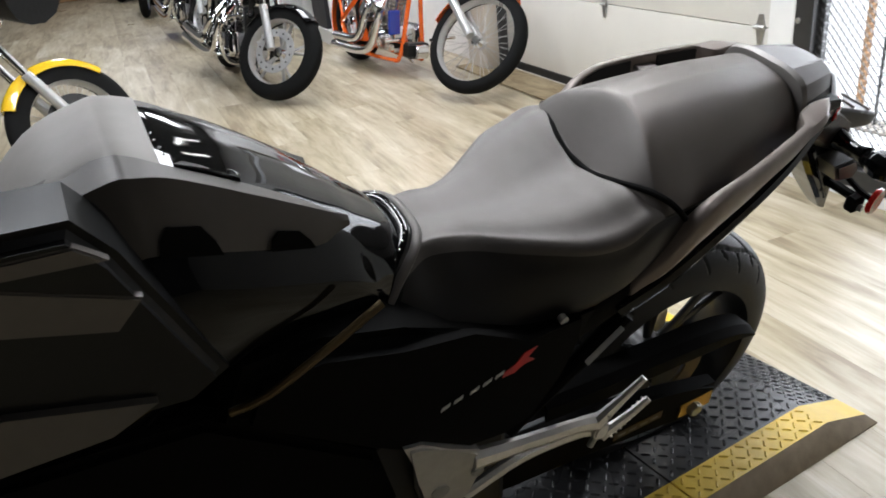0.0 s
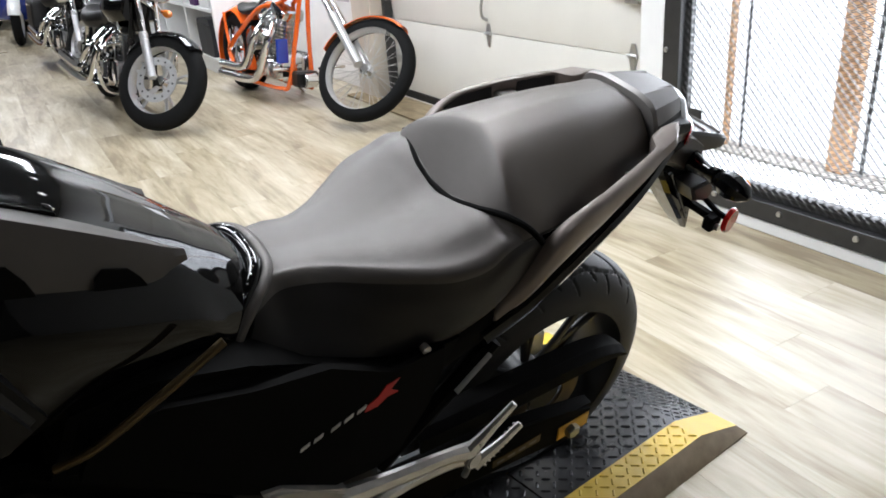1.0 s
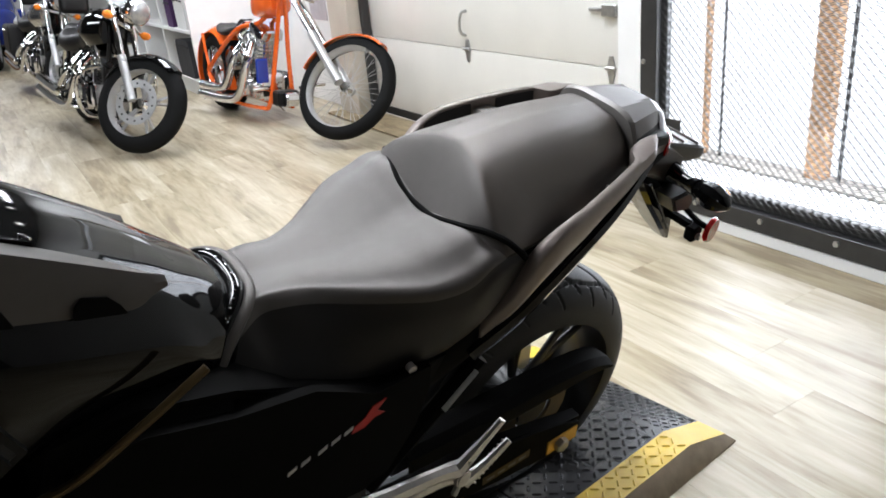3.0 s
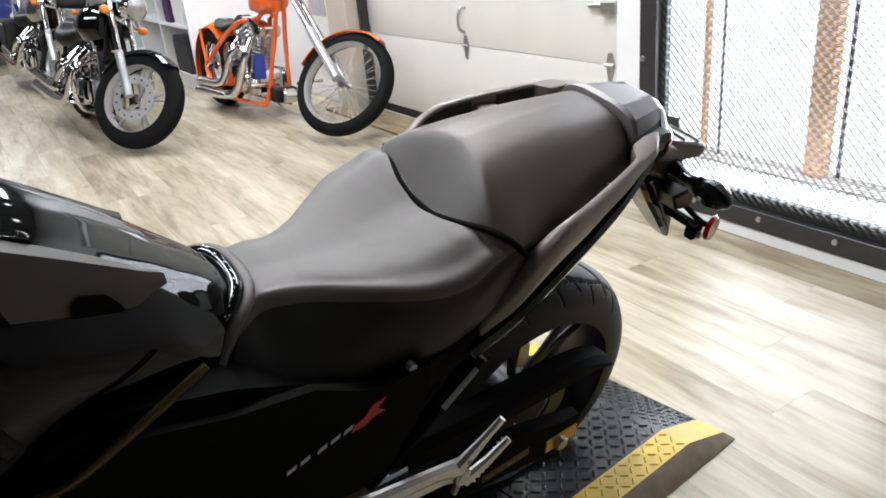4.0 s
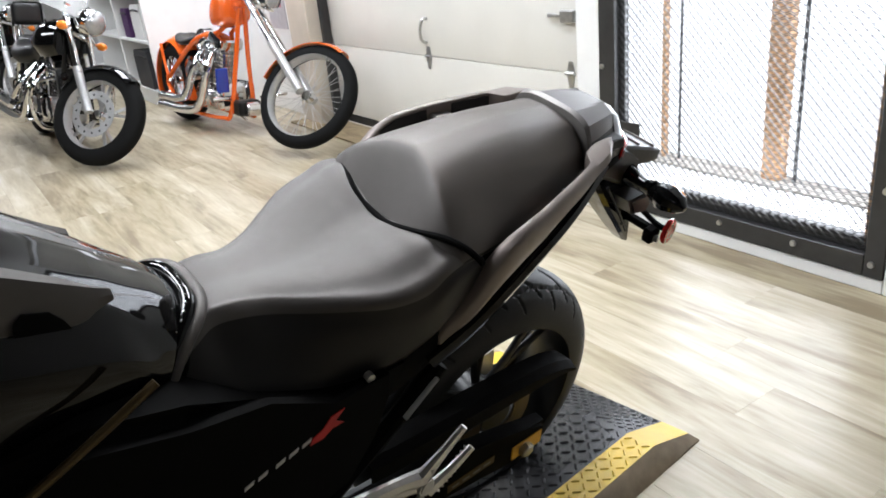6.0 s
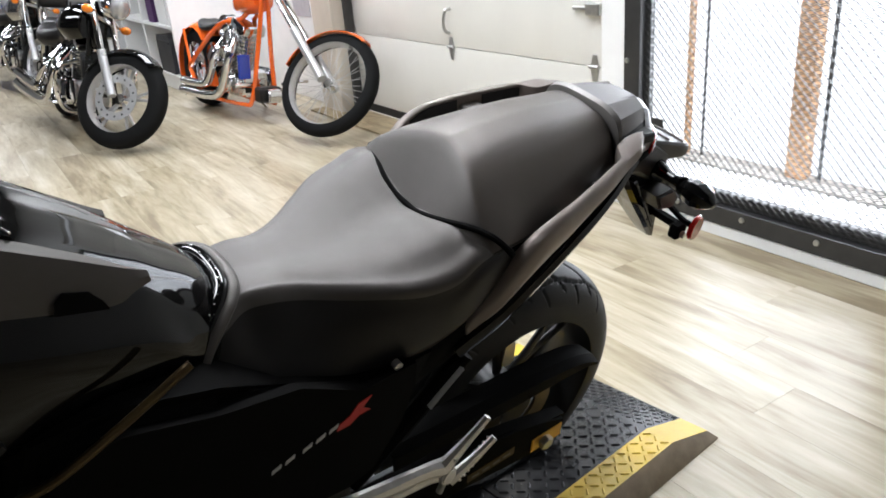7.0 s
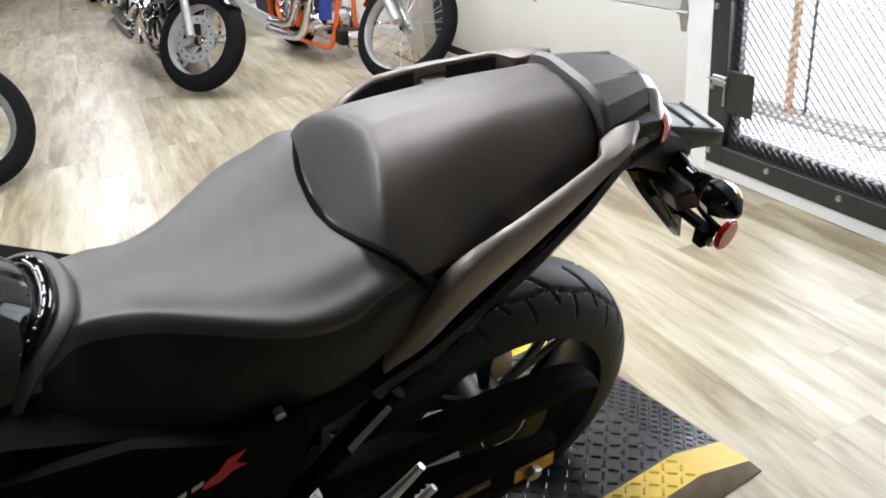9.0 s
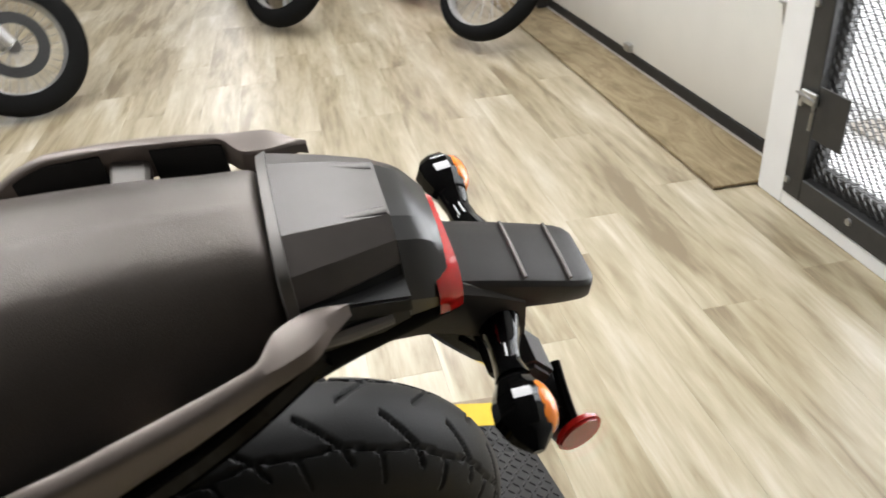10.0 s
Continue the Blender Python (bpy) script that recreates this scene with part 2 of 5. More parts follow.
def part(name, bm, material, parent=None, label="", m=None, smooth=35):
    """One mesh object, under a thing or a part."""
    me = bm if isinstance(bm, bpy.types.Mesh) else finish(bm, smooth)
    me.name = name
    if not me.materials:
        me.materials.append(material)
    ob = new(name, me)
    if parent:
        ob.parent = parent
    if m is not None:
        ob.matrix_basis = m
    if label:
        ob["label"] = label
    return ob


def thing(name, label, category, m=None, group=""):
    ob = new(name)
    ob.empty_display_size = 0.1
    if m is not None:
        ob.matrix_basis = m
    return tagged(ob, label, category, group)


def structure(name, bm, material, label, category, smooth=35):
    return tagged(part(name, bm, material, smooth=smooth), label, category, kind="structure")


def box(lo, hi, bevel=0.0, seg=1, bm=None):
    bm = bm or bmesh.new()
    lo, hi = Vector(lo), Vector(hi)
    c, s = (lo + hi) / 2, hi - lo
    r = bmesh.ops.create_cube(bm, size=1, matrix=Matrix.Translation(c) @ Matrix.Diagonal((*s, 1)))
    if bevel:
        es = {e for v in r["verts"] for e in v.link_edges}
        bmesh.ops.bevel(bm, geom=list(es), offset=bevel, segments=seg, affect="EDGES", profile=0.6)
    return bm


def cyl(p, q, r, r2=None, n=16, bm=None, bevel=0.0):
    bm = bm or bmesh.new()
    p, q = Vector(p), Vector(q)
    d = q - p
    m = Matrix.Translation((p + q) / 2) @ d.to_track_quat("Z", "Y").to_matrix().to_4x4()
    r_ = bmesh.ops.create_cone(bm, cap_ends=True, segments=n, radius1=r, radius2=r if r2 is None else r2, depth=d.length, matrix=m)
    if bevel:
        es = [e for e in {e for v in r_["verts"] for e in v.link_edges} if any(len(f.verts) > 4 for f in e.link_faces)]
        bmesh.ops.bevel(bm, geom=es, offset=bevel, segments=2, affect="EDGES")
    return bm


def ball(c, r, s=(1, 1, 1), bm=None, n=16, rot=None):
    bm = bm or bmesh.new()
    m = Matrix.Translation(c) @ (rot or Matrix.Identity(4)) @ Matrix.Diagonal((*s, 1))
    bmesh.ops.create_uvsphere(bm, u_segments=n, v_segments=max(6, n // 2), radius=r, matrix=m)
    return bm


def curve_points(pts, n):
    """A smooth line through the points, n steps between each two."""
    p = np.array(pts, float)
    q = np.vstack([2 * p[0] - p[1], p, 2 * p[-1] - p[-2]])
    out = []
    for i in range(len(p) - 1):
        a, b, c, d = q[i:i + 4]
        for k in range(n):
            t = k / n
            out.append(0.5 * (2 * b + (c - a) * t + (2 * a - 5 * b + 4 * c - d) * t * t + (3 * b - a - 3 * c + d) * t ** 3))
    return np.array(out + [p[-1]])


def skin(rings, bm=None, closed=True, caps=True):
    """Faces between rows of points, each row a ring (closed) or a line."""
    bm = bm or bmesh.new()
    vs = [[bm.verts.new(p) for p in ring] for ring in rings]
    k = len(vs[0])
    for a, b in zip(vs, vs[1:]):
        for i in range(k if closed else k - 1):
            j = (i + 1) % k
            bm.faces.new((a[i], a[j], b[j], b[i]))
    if caps and closed:
        bm.faces.new(vs[0]), bm.faces.new(vs[-1])
    return bm


def tube(pts, r, n=10, step=6, bm=None, flat=1.0, radii=None, up=(0, 0, 1)):
    """A round or oval bar along a smooth line; flat: its height by its width."""
    c = curve_points(pts, step) if step else np.array(pts, float)
    rad = np.interp(np.linspace(0, 1, len(c)), np.linspace(0, 1, len(radii)), radii).tolist() if radii else [r] * len(c)
    rings = []
    for i, p in enumerate(c):
        d = Vector(c[min(i + 1, len(c) - 1)] - c[max(i - 1, 0)]).normalized()
        s = d.cross(Vector(up))
        s = s.normalized() if s.length > 1e-4 else Vector((1, 0, 0))
        u = s.cross(d)
        rings.append([Vector(p) + rad[i] * (math.cos(a) * s + flat * math.sin(a) * u) for a in np.linspace(0, 2 * math.pi, n, endpoint=False)])
    return skin(rings, bm)


def loft(stations, n=6, m=5, bm=None, mirror=True, smooth_y=True):
    """A body along y from half sections (x, z) from the top's middle outward and down, mirrored at x = 0."""
    ys = np.array([s[0] for s in stations])
    prof = np.array([[p for p in s[1]] for s in stations], float)
    rows = np.concatenate([ys[:, None, None].repeat(prof.shape[1], 1), prof], 2)
    rows = rows.reshape(len(stations), -1)
    rows = curve_points(rows, n) if smooth_y else rows
    rings = []
    for r in rows:
        q = r.reshape(-1, 3)
        line = curve_points(q, m) if m > 1 else q
        ring = [(x, y, z) for y, x, z in line]
        if mirror:
            ring += [(-x, y, z) for x, y, z in reversed(ring[1:])] if abs(ring[0][0]) < 1e-5 else []
        rings.append(ring)
    return skin(rings, bm)


def plate(poly, x0, x1, bevel=0.004, bm=None, seg=2):
    """A panel: the outline (y, z) between x0 and x1 with rounded edges."""
    bm = bm or bmesh.new()
    a = [bm.verts.new((x1, y, z)) for y, z in poly]
    b = [bm.verts.new((x0, y, z)) for y, z in poly]
    fs = [bm.faces.new(a), bm.faces.new(b)]
    for i in range(len(poly)):
        j = (i + 1) % len(poly)
        fs.append(bm.faces.new((a[i], a[j], b[j], b[i])))
    if bevel:
        es = {e for f in fs[:1] for e in f.edges}
        bmesh.ops.bevel(bm, geom=list(es), offset=bevel, segments=seg, affect="EDGES")
    return bm


def lathe(profile, n=48, axis="x", centre=(0, 0, 0), bm=None, closed=True):
    """A turned ring or disc about the x axis; profile of (x, radius)."""
    rings = []
    for a in np.linspace(0, 2 * math.pi, n, endpoint=False):
        rings.append([(centre[0] + x, centre[1] + r * math.cos(a), centre[2] + r * math.sin(a)) for x, r in profile])
    bm = bm or bmesh.new()
    vs = [[bm.verts.new(p) for p in ring] for ring in rings]
    k = len(profile)
    for i in range(n):
        a, b = vs[i], vs[(i + 1) % n]
        for j in range(k if closed else k - 1):
            q = (j + 1) % k
            bm.faces.new((a[j], a[q], b[q], b[j]))
    return bm

# ---- the room ----
X_WEST, X_EAST, Y_SOUTH, Y_WALL, Y_DOOR = -17.0, 3.6, -5.2, 3.088, 3.215
structure("subfloor", box((X_WEST, Y_SOUTH, -0.12), (X_EAST, 3.6, -0.006)), M["subfloor"], "dark screed under the plank floor", "floor")
structure("ceiling", box((X_WEST, Y_SOUTH, CEIL), (X_EAST, 3.6, CEIL + 0.15)), M["ceiling"], "dark painted showroom ceiling", "ceiling")
structure("wall_south", box((X_WEST, Y_SOUTH - 0.15, 0), (X_EAST, Y_SOUTH, CEIL)), M["dimwall"], "plain dark painted wall", "wall")
structure("wall_west", box((X_WEST - 0.15, Y_SOUTH - 0.15, 0), (X_WEST, 3.75, CEIL)), M["white"], "plain white painted wall at the far end", "wall")
structure("wall_east", box((X_EAST, Y_SOUTH - 0.15, 0), (X_EAST + 0.15, 3.75, CEIL)), M["dimwall"], "plain dark painted wall", "wall")

GX0, GX1, GZ0, GZ1 = -1.686, -0.450, 0.050, 2.2       # gate frame, outside
DX0, DX1, DZ1 = -4.44, -1.822, 2.45                    # garage door opening
north = tagged(new("wall_north"), "white painted wall round the mesh gate and the garage door", "wall", kind="structure")
for nm, lo, hi in (("pier", (DX1, Y_WALL, 0), (GX0 - 0.002, 3.205, CEIL)),
                   ("pier", (GX1 + 0.002, Y_WALL, 0), (X_EAST, 3.205, CEIL)),
                   ("sill", (GX0 - 0.002, Y_WALL + 0.001, 0), (GX1 + 0.002, 3.205, GZ0 - 0.002)),
                   ("lintel", (GX0 - 0.002, Y_WALL + 0.001, GZ1 + 0.002), (GX1 + 0.002, 3.205, CEIL)),
                   ("lintel", (-4.76, Y_WALL, DZ1), (DX1, 3.205, CEIL)),
                   ("wall_panel", (X_WEST, Y_WALL + 0.06, 0), (-4.76, 3.205, CEIL))):
    part(nm, box(lo, hi, 0.004), M["white"], north)
structure("door_trim", box((-4.76, 3.055, 0), (DX0, 3.205, DZ1), 0.006), M["beige"], "beige painted timber trim beside the garage door", "trim")

# garage door: steel sections with hinges, handle, latch and bottom seal
door = tagged(new("door_1"), "closed cream sectional garage door with zinc hinges", "garage door", kind="structure")
SEAM = [0.075, 0.56, 0.972, 1.435, 1.915, 2.40]
for z0, z1 in zip(SEAM, SEAM[1:]):
    if z0 == 1.435:
        continue
    part("section", box((DX0 - 0.08, Y_DOOR, z0 + 0.002), (DX1 + 0.08, Y_DOOR + 0.04, z1 - 0.002), 0.003, 2), M["cream"], door)
LITES = [(-4.16, -3.74), (-3.68, -3.26)]
cuts = [DX0 - 0.08] + [v for w in LITES for v in w] + [DX1 + 0.08]
glazed = tagged(new("glazed_section"), kind="structure")
glazed.parent = door
for a, b in zip(cuts[::2], cuts[1::2]):
    part("stile", box((a, Y_DOOR, 1.437), (b, Y_DOOR + 0.04, 1.913), 0.003), M["cream"], glazed)
for a, b in LITES:
    part("rail", box((a, Y_DOOR, 1.437), (b, Y_DOOR + 0.04, 1.53), 0), M["cream"], glazed)
    part("rail", box((a, Y_DOOR, 1.82), (b, Y_DOOR + 0.04, 1.913), 0), M["cream"], glazed)
    part("pane", box((a - 0.01, Y_DOOR + 0.042, 1.52), (b + 0.01, Y_DOOR + 0.046, 1.83), 0), M["panelight"], glazed, "window pane full of daylight")
part("bottom_seal", box((DX0 - 0.08, Y_DOOR + 0.001, 0.018), (DX1 + 0.08, Y_DOOR + 0.035, 0.0745), 0.006), M["rubber"], door, "black rubber bottom seal")


def hinge(x, z):
    bm = plate([(-0.028, 0), (-0.012, 0.055), (0.012, 0.055), (0.028, 0), (0.012, -0.075), (-0.012, -0.075)], -0.004, 0.002, 0.001)
    bm2 = cyl((0.006, -0.03, 0), (0.006, 0.03, 0), 0.009, n=10, bm=bm)
    return part("hinge", bm2, M["zinc"], door, m=Matrix.Translation((x, Y_DOOR - 0.003, z)) @ Matrix.Rotation(radians(-90), 4, "Z"))


for hz in SEAM[1:4]:
    for hx in (DX0 + 0.03, -3.176, -1.99):
        hinge(hx, hz)
part("lift_handle", tube([(-3.160, Y_DOOR - 0.004, 0.775), (-3.168, Y_DOOR - 0.035, 0.765), (-3.180, Y_DOOR - 0.045, 0.705), (-3.184, Y_DOOR - 0.035, 0.655), (-3.184, Y_DOOR - 0.004, 0.635)], 0.009, 8), M["zinc"], door, "bowed zinc lift handle")
part("slide_bolt", box((-2.03, Y_DOOR - 0.03, 0.79), (-1.94, Y_DOOR - 0.001, 0.845), 0.006, bm=box((-2.12, Y_DOOR - 0.022, 0.810), (-2.02, Y_DOOR - 0.008, 0.827), 0.004)), M["zinc"], door, "zinc slide bolt")
part("floor_lug", box((-3.19, Y_DOOR - 0.025, 0.08), (-3.13, Y_DOOR - 0.001, 0.12), 0.004), M["zinc"], door)
for tx in (DX0 + 0.012, DX1 - 0.055):
    part("track", box((tx, Y_DOOR - 0.07, 0.02), (tx + 0.035, Y_DOOR - 0.006, DZ1 - 0.02), 0.004), M["gunmetal"], door, "dark steel guide track")
# threshold strip in front of the garage door
structure("threshold", box((-4.75, 2.935, 0.0045), (DX1 - 0.010, Y_DOOR - 0.004, 0.016), 0.002), M["plywood"], "bare plywood strip before the garage door", "threshold")
structure("threshold_edge", box((-4.43, Y_DOOR - 0.0035, 0.0), (DX1 - 0.010, Y_DOOR + 0.05, 0.0035)), M["concrete"], "pale concrete under the garage door", "threshold")

# mesh gate: flat steel frame with bolts, expanded metal, two bolts with guard plates
gate = tagged(new("door_2"), "dark steel security gate with expanded metal mesh", "gate", kind="structure")
FW, LW = 0.065, 0.086
yg0, yg1 = Y_WALL - 0.004, Y_WALL + 0.03
for nm, lo, hi in (("stile", (GX0, yg0, GZ0), (GX0 + LW, yg1, GZ1)), ("stile", (GX1 - FW, yg0, GZ0), (GX1, yg1, GZ1)),
                   ("rail", (GX0 + LW + 0.0005, yg0, GZ0), (GX1 - FW - 0.0005, yg1, GZ0 + 0.075)), ("rail", (GX0 + LW + 0.0005, yg0, GZ1 - FW), (GX1 - FW - 0.0005, yg1, GZ1))):
    part(nm, box(lo, hi, 0.003), M["gunmetal"], gate)
part("backing_bar", box((GX0 + 0.03, yg1 + 0.002, GZ0), (GX0 + 0.11, yg1 + 0.03, GZ1), 0.003), M["gunmetal"], gate)
part("backing_bar", box((GX0 + 0.12, yg1 + 0.002, GZ0), (GX1 - 0.05, yg1 + 0.03, GZ0 + 0.122), 0.003), M["gunmetal"], gate)
part("inner_batten", box((GX1 - 0.092, yg1 + 0.002, GZ0 + 0.078), (GX1 - 0.052, yg1 + 0.028, GZ1 - 0.06), 0.003), M["counter"], gate, "rusty brown inner batten")
bolt_me = finish(cyl((0, 0.004, 0), (0, -0.007, 0), 0.013, 0.010, n=12))
bolt_me.materials.append(M["zinc"])
for bx in (-1.575, -1.371, -1.065, -0.761, -0.49):
    part("bolt", bolt_me, None, gate, m=Matrix.Translation((bx if bx > -1.5 else GX0 + 0.02, yg0, GZ0 + 0.047)))
for k in range(7):
    for bx in (GX0 + 0.02, GX1 - 0.022):
        part("bolt", bolt_me, None, gate, m=Matrix.Translation((bx, yg0, GZ0 + 0.30 + 0.29 * k)))


def expanded(x0, x1, z0, z1, y, px, pz, w, d):
    """Expanded metal: strands that meet in diamonds px wide and pz high."""
    verts, faces = [], []
    rows = int((z1 - z0) / pz)
    cols = int((x1 - x0) / px)
    for r in range(rows):
        for s in (1, -1):
            base = len(verts)
            n = cols * 2 + 1
            for i in range(n):
                x = x0 + i * px / 2
                k = (i + r) % 2
                z = z0 + r * pz + (s * pz * 0.5 if k else s * w * 0.55) + pz / 2
                yy = y + (0.002 if k else -0.002) * s
                verts += [(x, yy - d, z - w / 2), (x, yy - d, z + w / 2), (x, yy + d, z + w / 2), (x, yy + d, z - w / 2)]
            for i in range(n - 1):
                a, b = base + 4 * i, base + 4 * i + 4
                faces += [(a, b, b + 1, a + 1), (a + 1, b + 1, b + 2, a + 2), (a + 2, b + 2, b + 3, a + 3), (a + 3, b + 3, b, a)]
    me = bpy.data.meshes.new("mesh")
    me.from_pydata(verts, [], faces)
    me.update()
    return me


tagged(part("mesh_panel", expanded(GX0 + LW - 0.004, GX1 - 0.055, GZ0 + 0.07, GZ1 - 0.05, yg1 - 0.008, 0.034, 0.0170, 0.0030, 0.0018), M["gunmetal"], gate, "grey expanded metal mesh"), kind="stuff")
for z in (0.30, 1.005):
    guard = part("guard_plate", box((-1.592, yg0 - 0.003, z - 0.036), (-1.462, yg0 + 0.002, z + 0.124), 0.002), M["gunmetal"], gate, "dark perforated guard plate")
    part("latch_body", box((-1.655, yg0 - 0.018, z + 0.062), (-1.585, yg0 - 0.0045, z + 0.100), 0.003), M["zinc"], gate, "zinc slide latch")
    part("latch_bar", tube([(-1.672, yg0 - 0.018, z + 0.085), (-1.590, yg0 - 0.020, z + 0.080), (-1.582, yg0 - 0.022, z + 0.068), (-1.584, yg0 - 0.022, z - 0.005)], 0.005, 8), M["zinc"], gate)
for z in (0.42, 0.9):
    part("guide", box((GX1 - 0.05, yg1 + 0.002, z - 0.03), (GX1 - 0.03, yg1 + 0.03, z + 0.03), 0.004), M["gunmetal"], gate)

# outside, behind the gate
# yard and step are coloured white to hold the outdoor glare
structure("yard", box((-5.5, 3.6, -0.1), (4.5, 3.899, -0.012)), M["glarewhite"], "yard ground whitened for the daylight glare", "ground")
structure("doorstep", box((GX0 - 0.2, 3.206, -0.1), (GX1 + 0.2, 3.5995, 0.134), 0.01), M["glarewhite"], "step behind the gate, whitened for the daylight glare", "step")
structure("kerb", box((GX0 - 0.2, 3.44, 0.1345), (GX1 + 0.2, 3.56, 0.155), 0.006), M["concrete"], "worn beige kerb strip behind the gate", "kerb")
tagged(part("outer_post", box((-1.162, 3.47, 0.155), (-1.078, 3.53, 2.6), 0.006), M["wood"]), "orange-stained timber post behind the gate", "post")
tagged(part("outer_post", box((-1.690, 3.48, 0.155), (-1.668, 3.51, 2.6), 0.003), M["wood"]), "slim orange-stained timber post behind the gate", "post")
tagged(part("steel_upright", cyl((-1.027, 3.50, 0.155), (-1.027, 3.50, 2.6), 0.008, n=8), M["gunmetal"]), "thin dark steel upright behind the gate", "post")
tagged(part("steel_upright", cyl((-1.60, 3.50, 0.155), (-1.60, 3.50, 2.6), 0.006, n=8), M["gunmetal"]), "thin dark steel upright behind the gate", "post")
# an added glowing sheet stands in for the daylight outside
structure("backdrop", box((-5.5, 3.9, -0.2), (4.5, 4.0, 3.04)), M["daylight"], "glowing sheet that stands in for overexposed daylight", "backdrop")
# unseen cover, added to close off the sky above the yard
structure("outer_roof", box((-5.5, 3.6, 3.051), (4.5, 4.2, 3.2)), M["white"], "unseen white cover over the yard outside the gate", "eaves")

# ceiling lights
for tx, ty, watts in TROFFERS:
    lamp = thing("ceiling_light", "recessed white fluorescent troffer in the ceiling", "ceiling light", Matrix.Translation((tx, ty, CEIL)), "ceiling lights")
    part("frame", box((-0.62, -0.32, -0.02), (0.62, 0.32, -0.001), 0.004), M["white"], lamp)
    part("diffuser", box((-0.58, -0.28, -0.024), (0.58, 0.28, -0.0205)), M["diffuser"], lamp, "glowing white diffuser")
for tx, ty, slant in SPOTS:
    lamp = thing("recessed_spot", "recessed round ceiling spot with a bright bulb", "ceiling light", Matrix.Translation((tx, ty, CEIL)), "ceiling spots")
    part("ring", cyl((0, 0, -0.012), (0, 0, -0.001), 0.09, n=24, bevel=0.003), M["white"], lamp)
    part("bulb", ball((0, 0, -0.02), 0.05, (1, 1, .4), n=16), M["bulb"], lamp, "glowing bulb")

# ---- the black motorcycle on its side stand, on the tread mat ----
bike = thing("motorcycle", "black and graphite adventure motorcycle leaning on its side stand", "motorcycle", pose(-0.5993, 1.5194, -0.0352, 4.21, 16.30, 3.81) @ Matrix.Scale(0.982, 4))


def roll_seat(bm, k):
    """The seat and its rails sit a little rolled on the frame."""
    for v in bm.verts:
        v.co.z -= k * v.co.x
    return bm


def creased(rows):
    """Half sections with a tight bend at the third point, where the seat's top turns into its side."""
    out = []
    for y, (c, mid, crease, side, low, under) in rows:
        mix = lambda p, q, t: (p[0] + (q[0] - p[0]) * t, p[1] + (q[1] - p[1]) * t)
        out.append((y, [c, mid, mix(mid, crease, .62), mix(mid, crease, .88), mix(crease, side, .16), mix(crease, side, .48), side, low, under]))
    return out


RIDER = [
    (-0.600, [(0, .930), (.05, .930), (.088, .925), (.106, .902), (.118, .875), (.112, .860)]),
    (-0.560, [(0, .945), (.04, .946), (.078, .944), (.100, .912), (.122, .872), (.118, .853)]),
    (-0.525, [(0, .953), (.03, .955), (.060, .956), (.095, .908), (.130, .862), (.125, .845)]),
    (-0.490, [(0, .952), (.032, .955), (.062, .955), (.100, .902), (.137, .850), (.13, .83)]),
    (-0.450, [(0, .946), (.035, .948), (.068, .944), (.108, .895), (.143, .838), (.14, .82)]),
    (-0.405, [(0, .940), (.048, .943), (.092, .937), (.125, .888), (.147, .828), (.14, .81)]),
    (-0.360, [(0, .938), (.065, .943), (.124, .937), (.147, .888), (.153, .825), (.145, .805)]),
    (-0.310, [(0, .940), (.085, .950), (.158, .939), (.166, .890), (.16, .828), (.15, .80)]),
    (-0.260, [(0, .945), (.095, .961), (.170, .944), (.177, .898), (.165, .835), (.15, .81)]),
    (-0.215, [(0, .949), (.100, .970), (.166, .957), (.178, .925), (.168, .86), (.15, .84)]),
    (-0.150, [(0, .940), (.090, .955), (.150, .945), (.165, .930), (.16, .90), (.15, .88)])]


ROLL = 0.03


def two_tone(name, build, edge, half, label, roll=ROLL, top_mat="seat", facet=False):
    """A seat cover in two tones: a grey top, and sides of the same vinyl darkened for shade."""
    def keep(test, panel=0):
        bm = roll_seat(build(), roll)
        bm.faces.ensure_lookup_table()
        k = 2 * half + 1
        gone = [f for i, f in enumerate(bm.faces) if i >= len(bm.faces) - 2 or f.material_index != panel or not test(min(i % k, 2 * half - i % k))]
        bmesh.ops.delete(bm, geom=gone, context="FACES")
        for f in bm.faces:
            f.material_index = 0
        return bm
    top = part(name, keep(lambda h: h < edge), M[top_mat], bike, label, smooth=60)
    part("side_gusset", keep(lambda h: h >= edge), M["gusset"], top, "vinyl seat side, darkened for shade", smooth=60)
    if facet:
        # the facet takes the lighter seat vinyl for the light it reflects
        part("front_panel", keep(lambda h: True, 1), M["seat"], top, "front facet of the pillion pad, greyer for the light it catches", smooth=60)
    return top


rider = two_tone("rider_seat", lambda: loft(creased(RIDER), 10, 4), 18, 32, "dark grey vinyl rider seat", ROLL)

PILLION = [
    (-0.250, [(0, 1.042), (.055, 1.032), (.104, 1.008), (.150, .972), (.164, .946), (.13, .925)]),
    (-0.160, [(0, 1.042), (.055, 1.032), (.104, 1.008), (.148, .970), (.163, .943), (.13, .925)]),
    (-0.10, [(0, 1.043), (.055, 1.033), (.100, 1.008), (.137, .966), (.15, .933), (.12, .92)]),
    (0.0, [(0, 1.040), (.052, 1.031), (.091, 1.005), (.120, .964), (.13, .923), (.10, .915)]),
    (0.08, [(0, 1.032), (.047, 1.024), (.078, 1.002), (.101, .966), (.11, .933), (.09, .925)]),
    (0.124, [(0, 1.024), (.046, 1.018), (.073, .999), (.091, .968), (.098, .943), (.08, .935)]),
    (0.133, [(0, 1.008), (.046, 1.004), (.070, .986), (.086, .958), (.092, .938), (.08, .933)])]


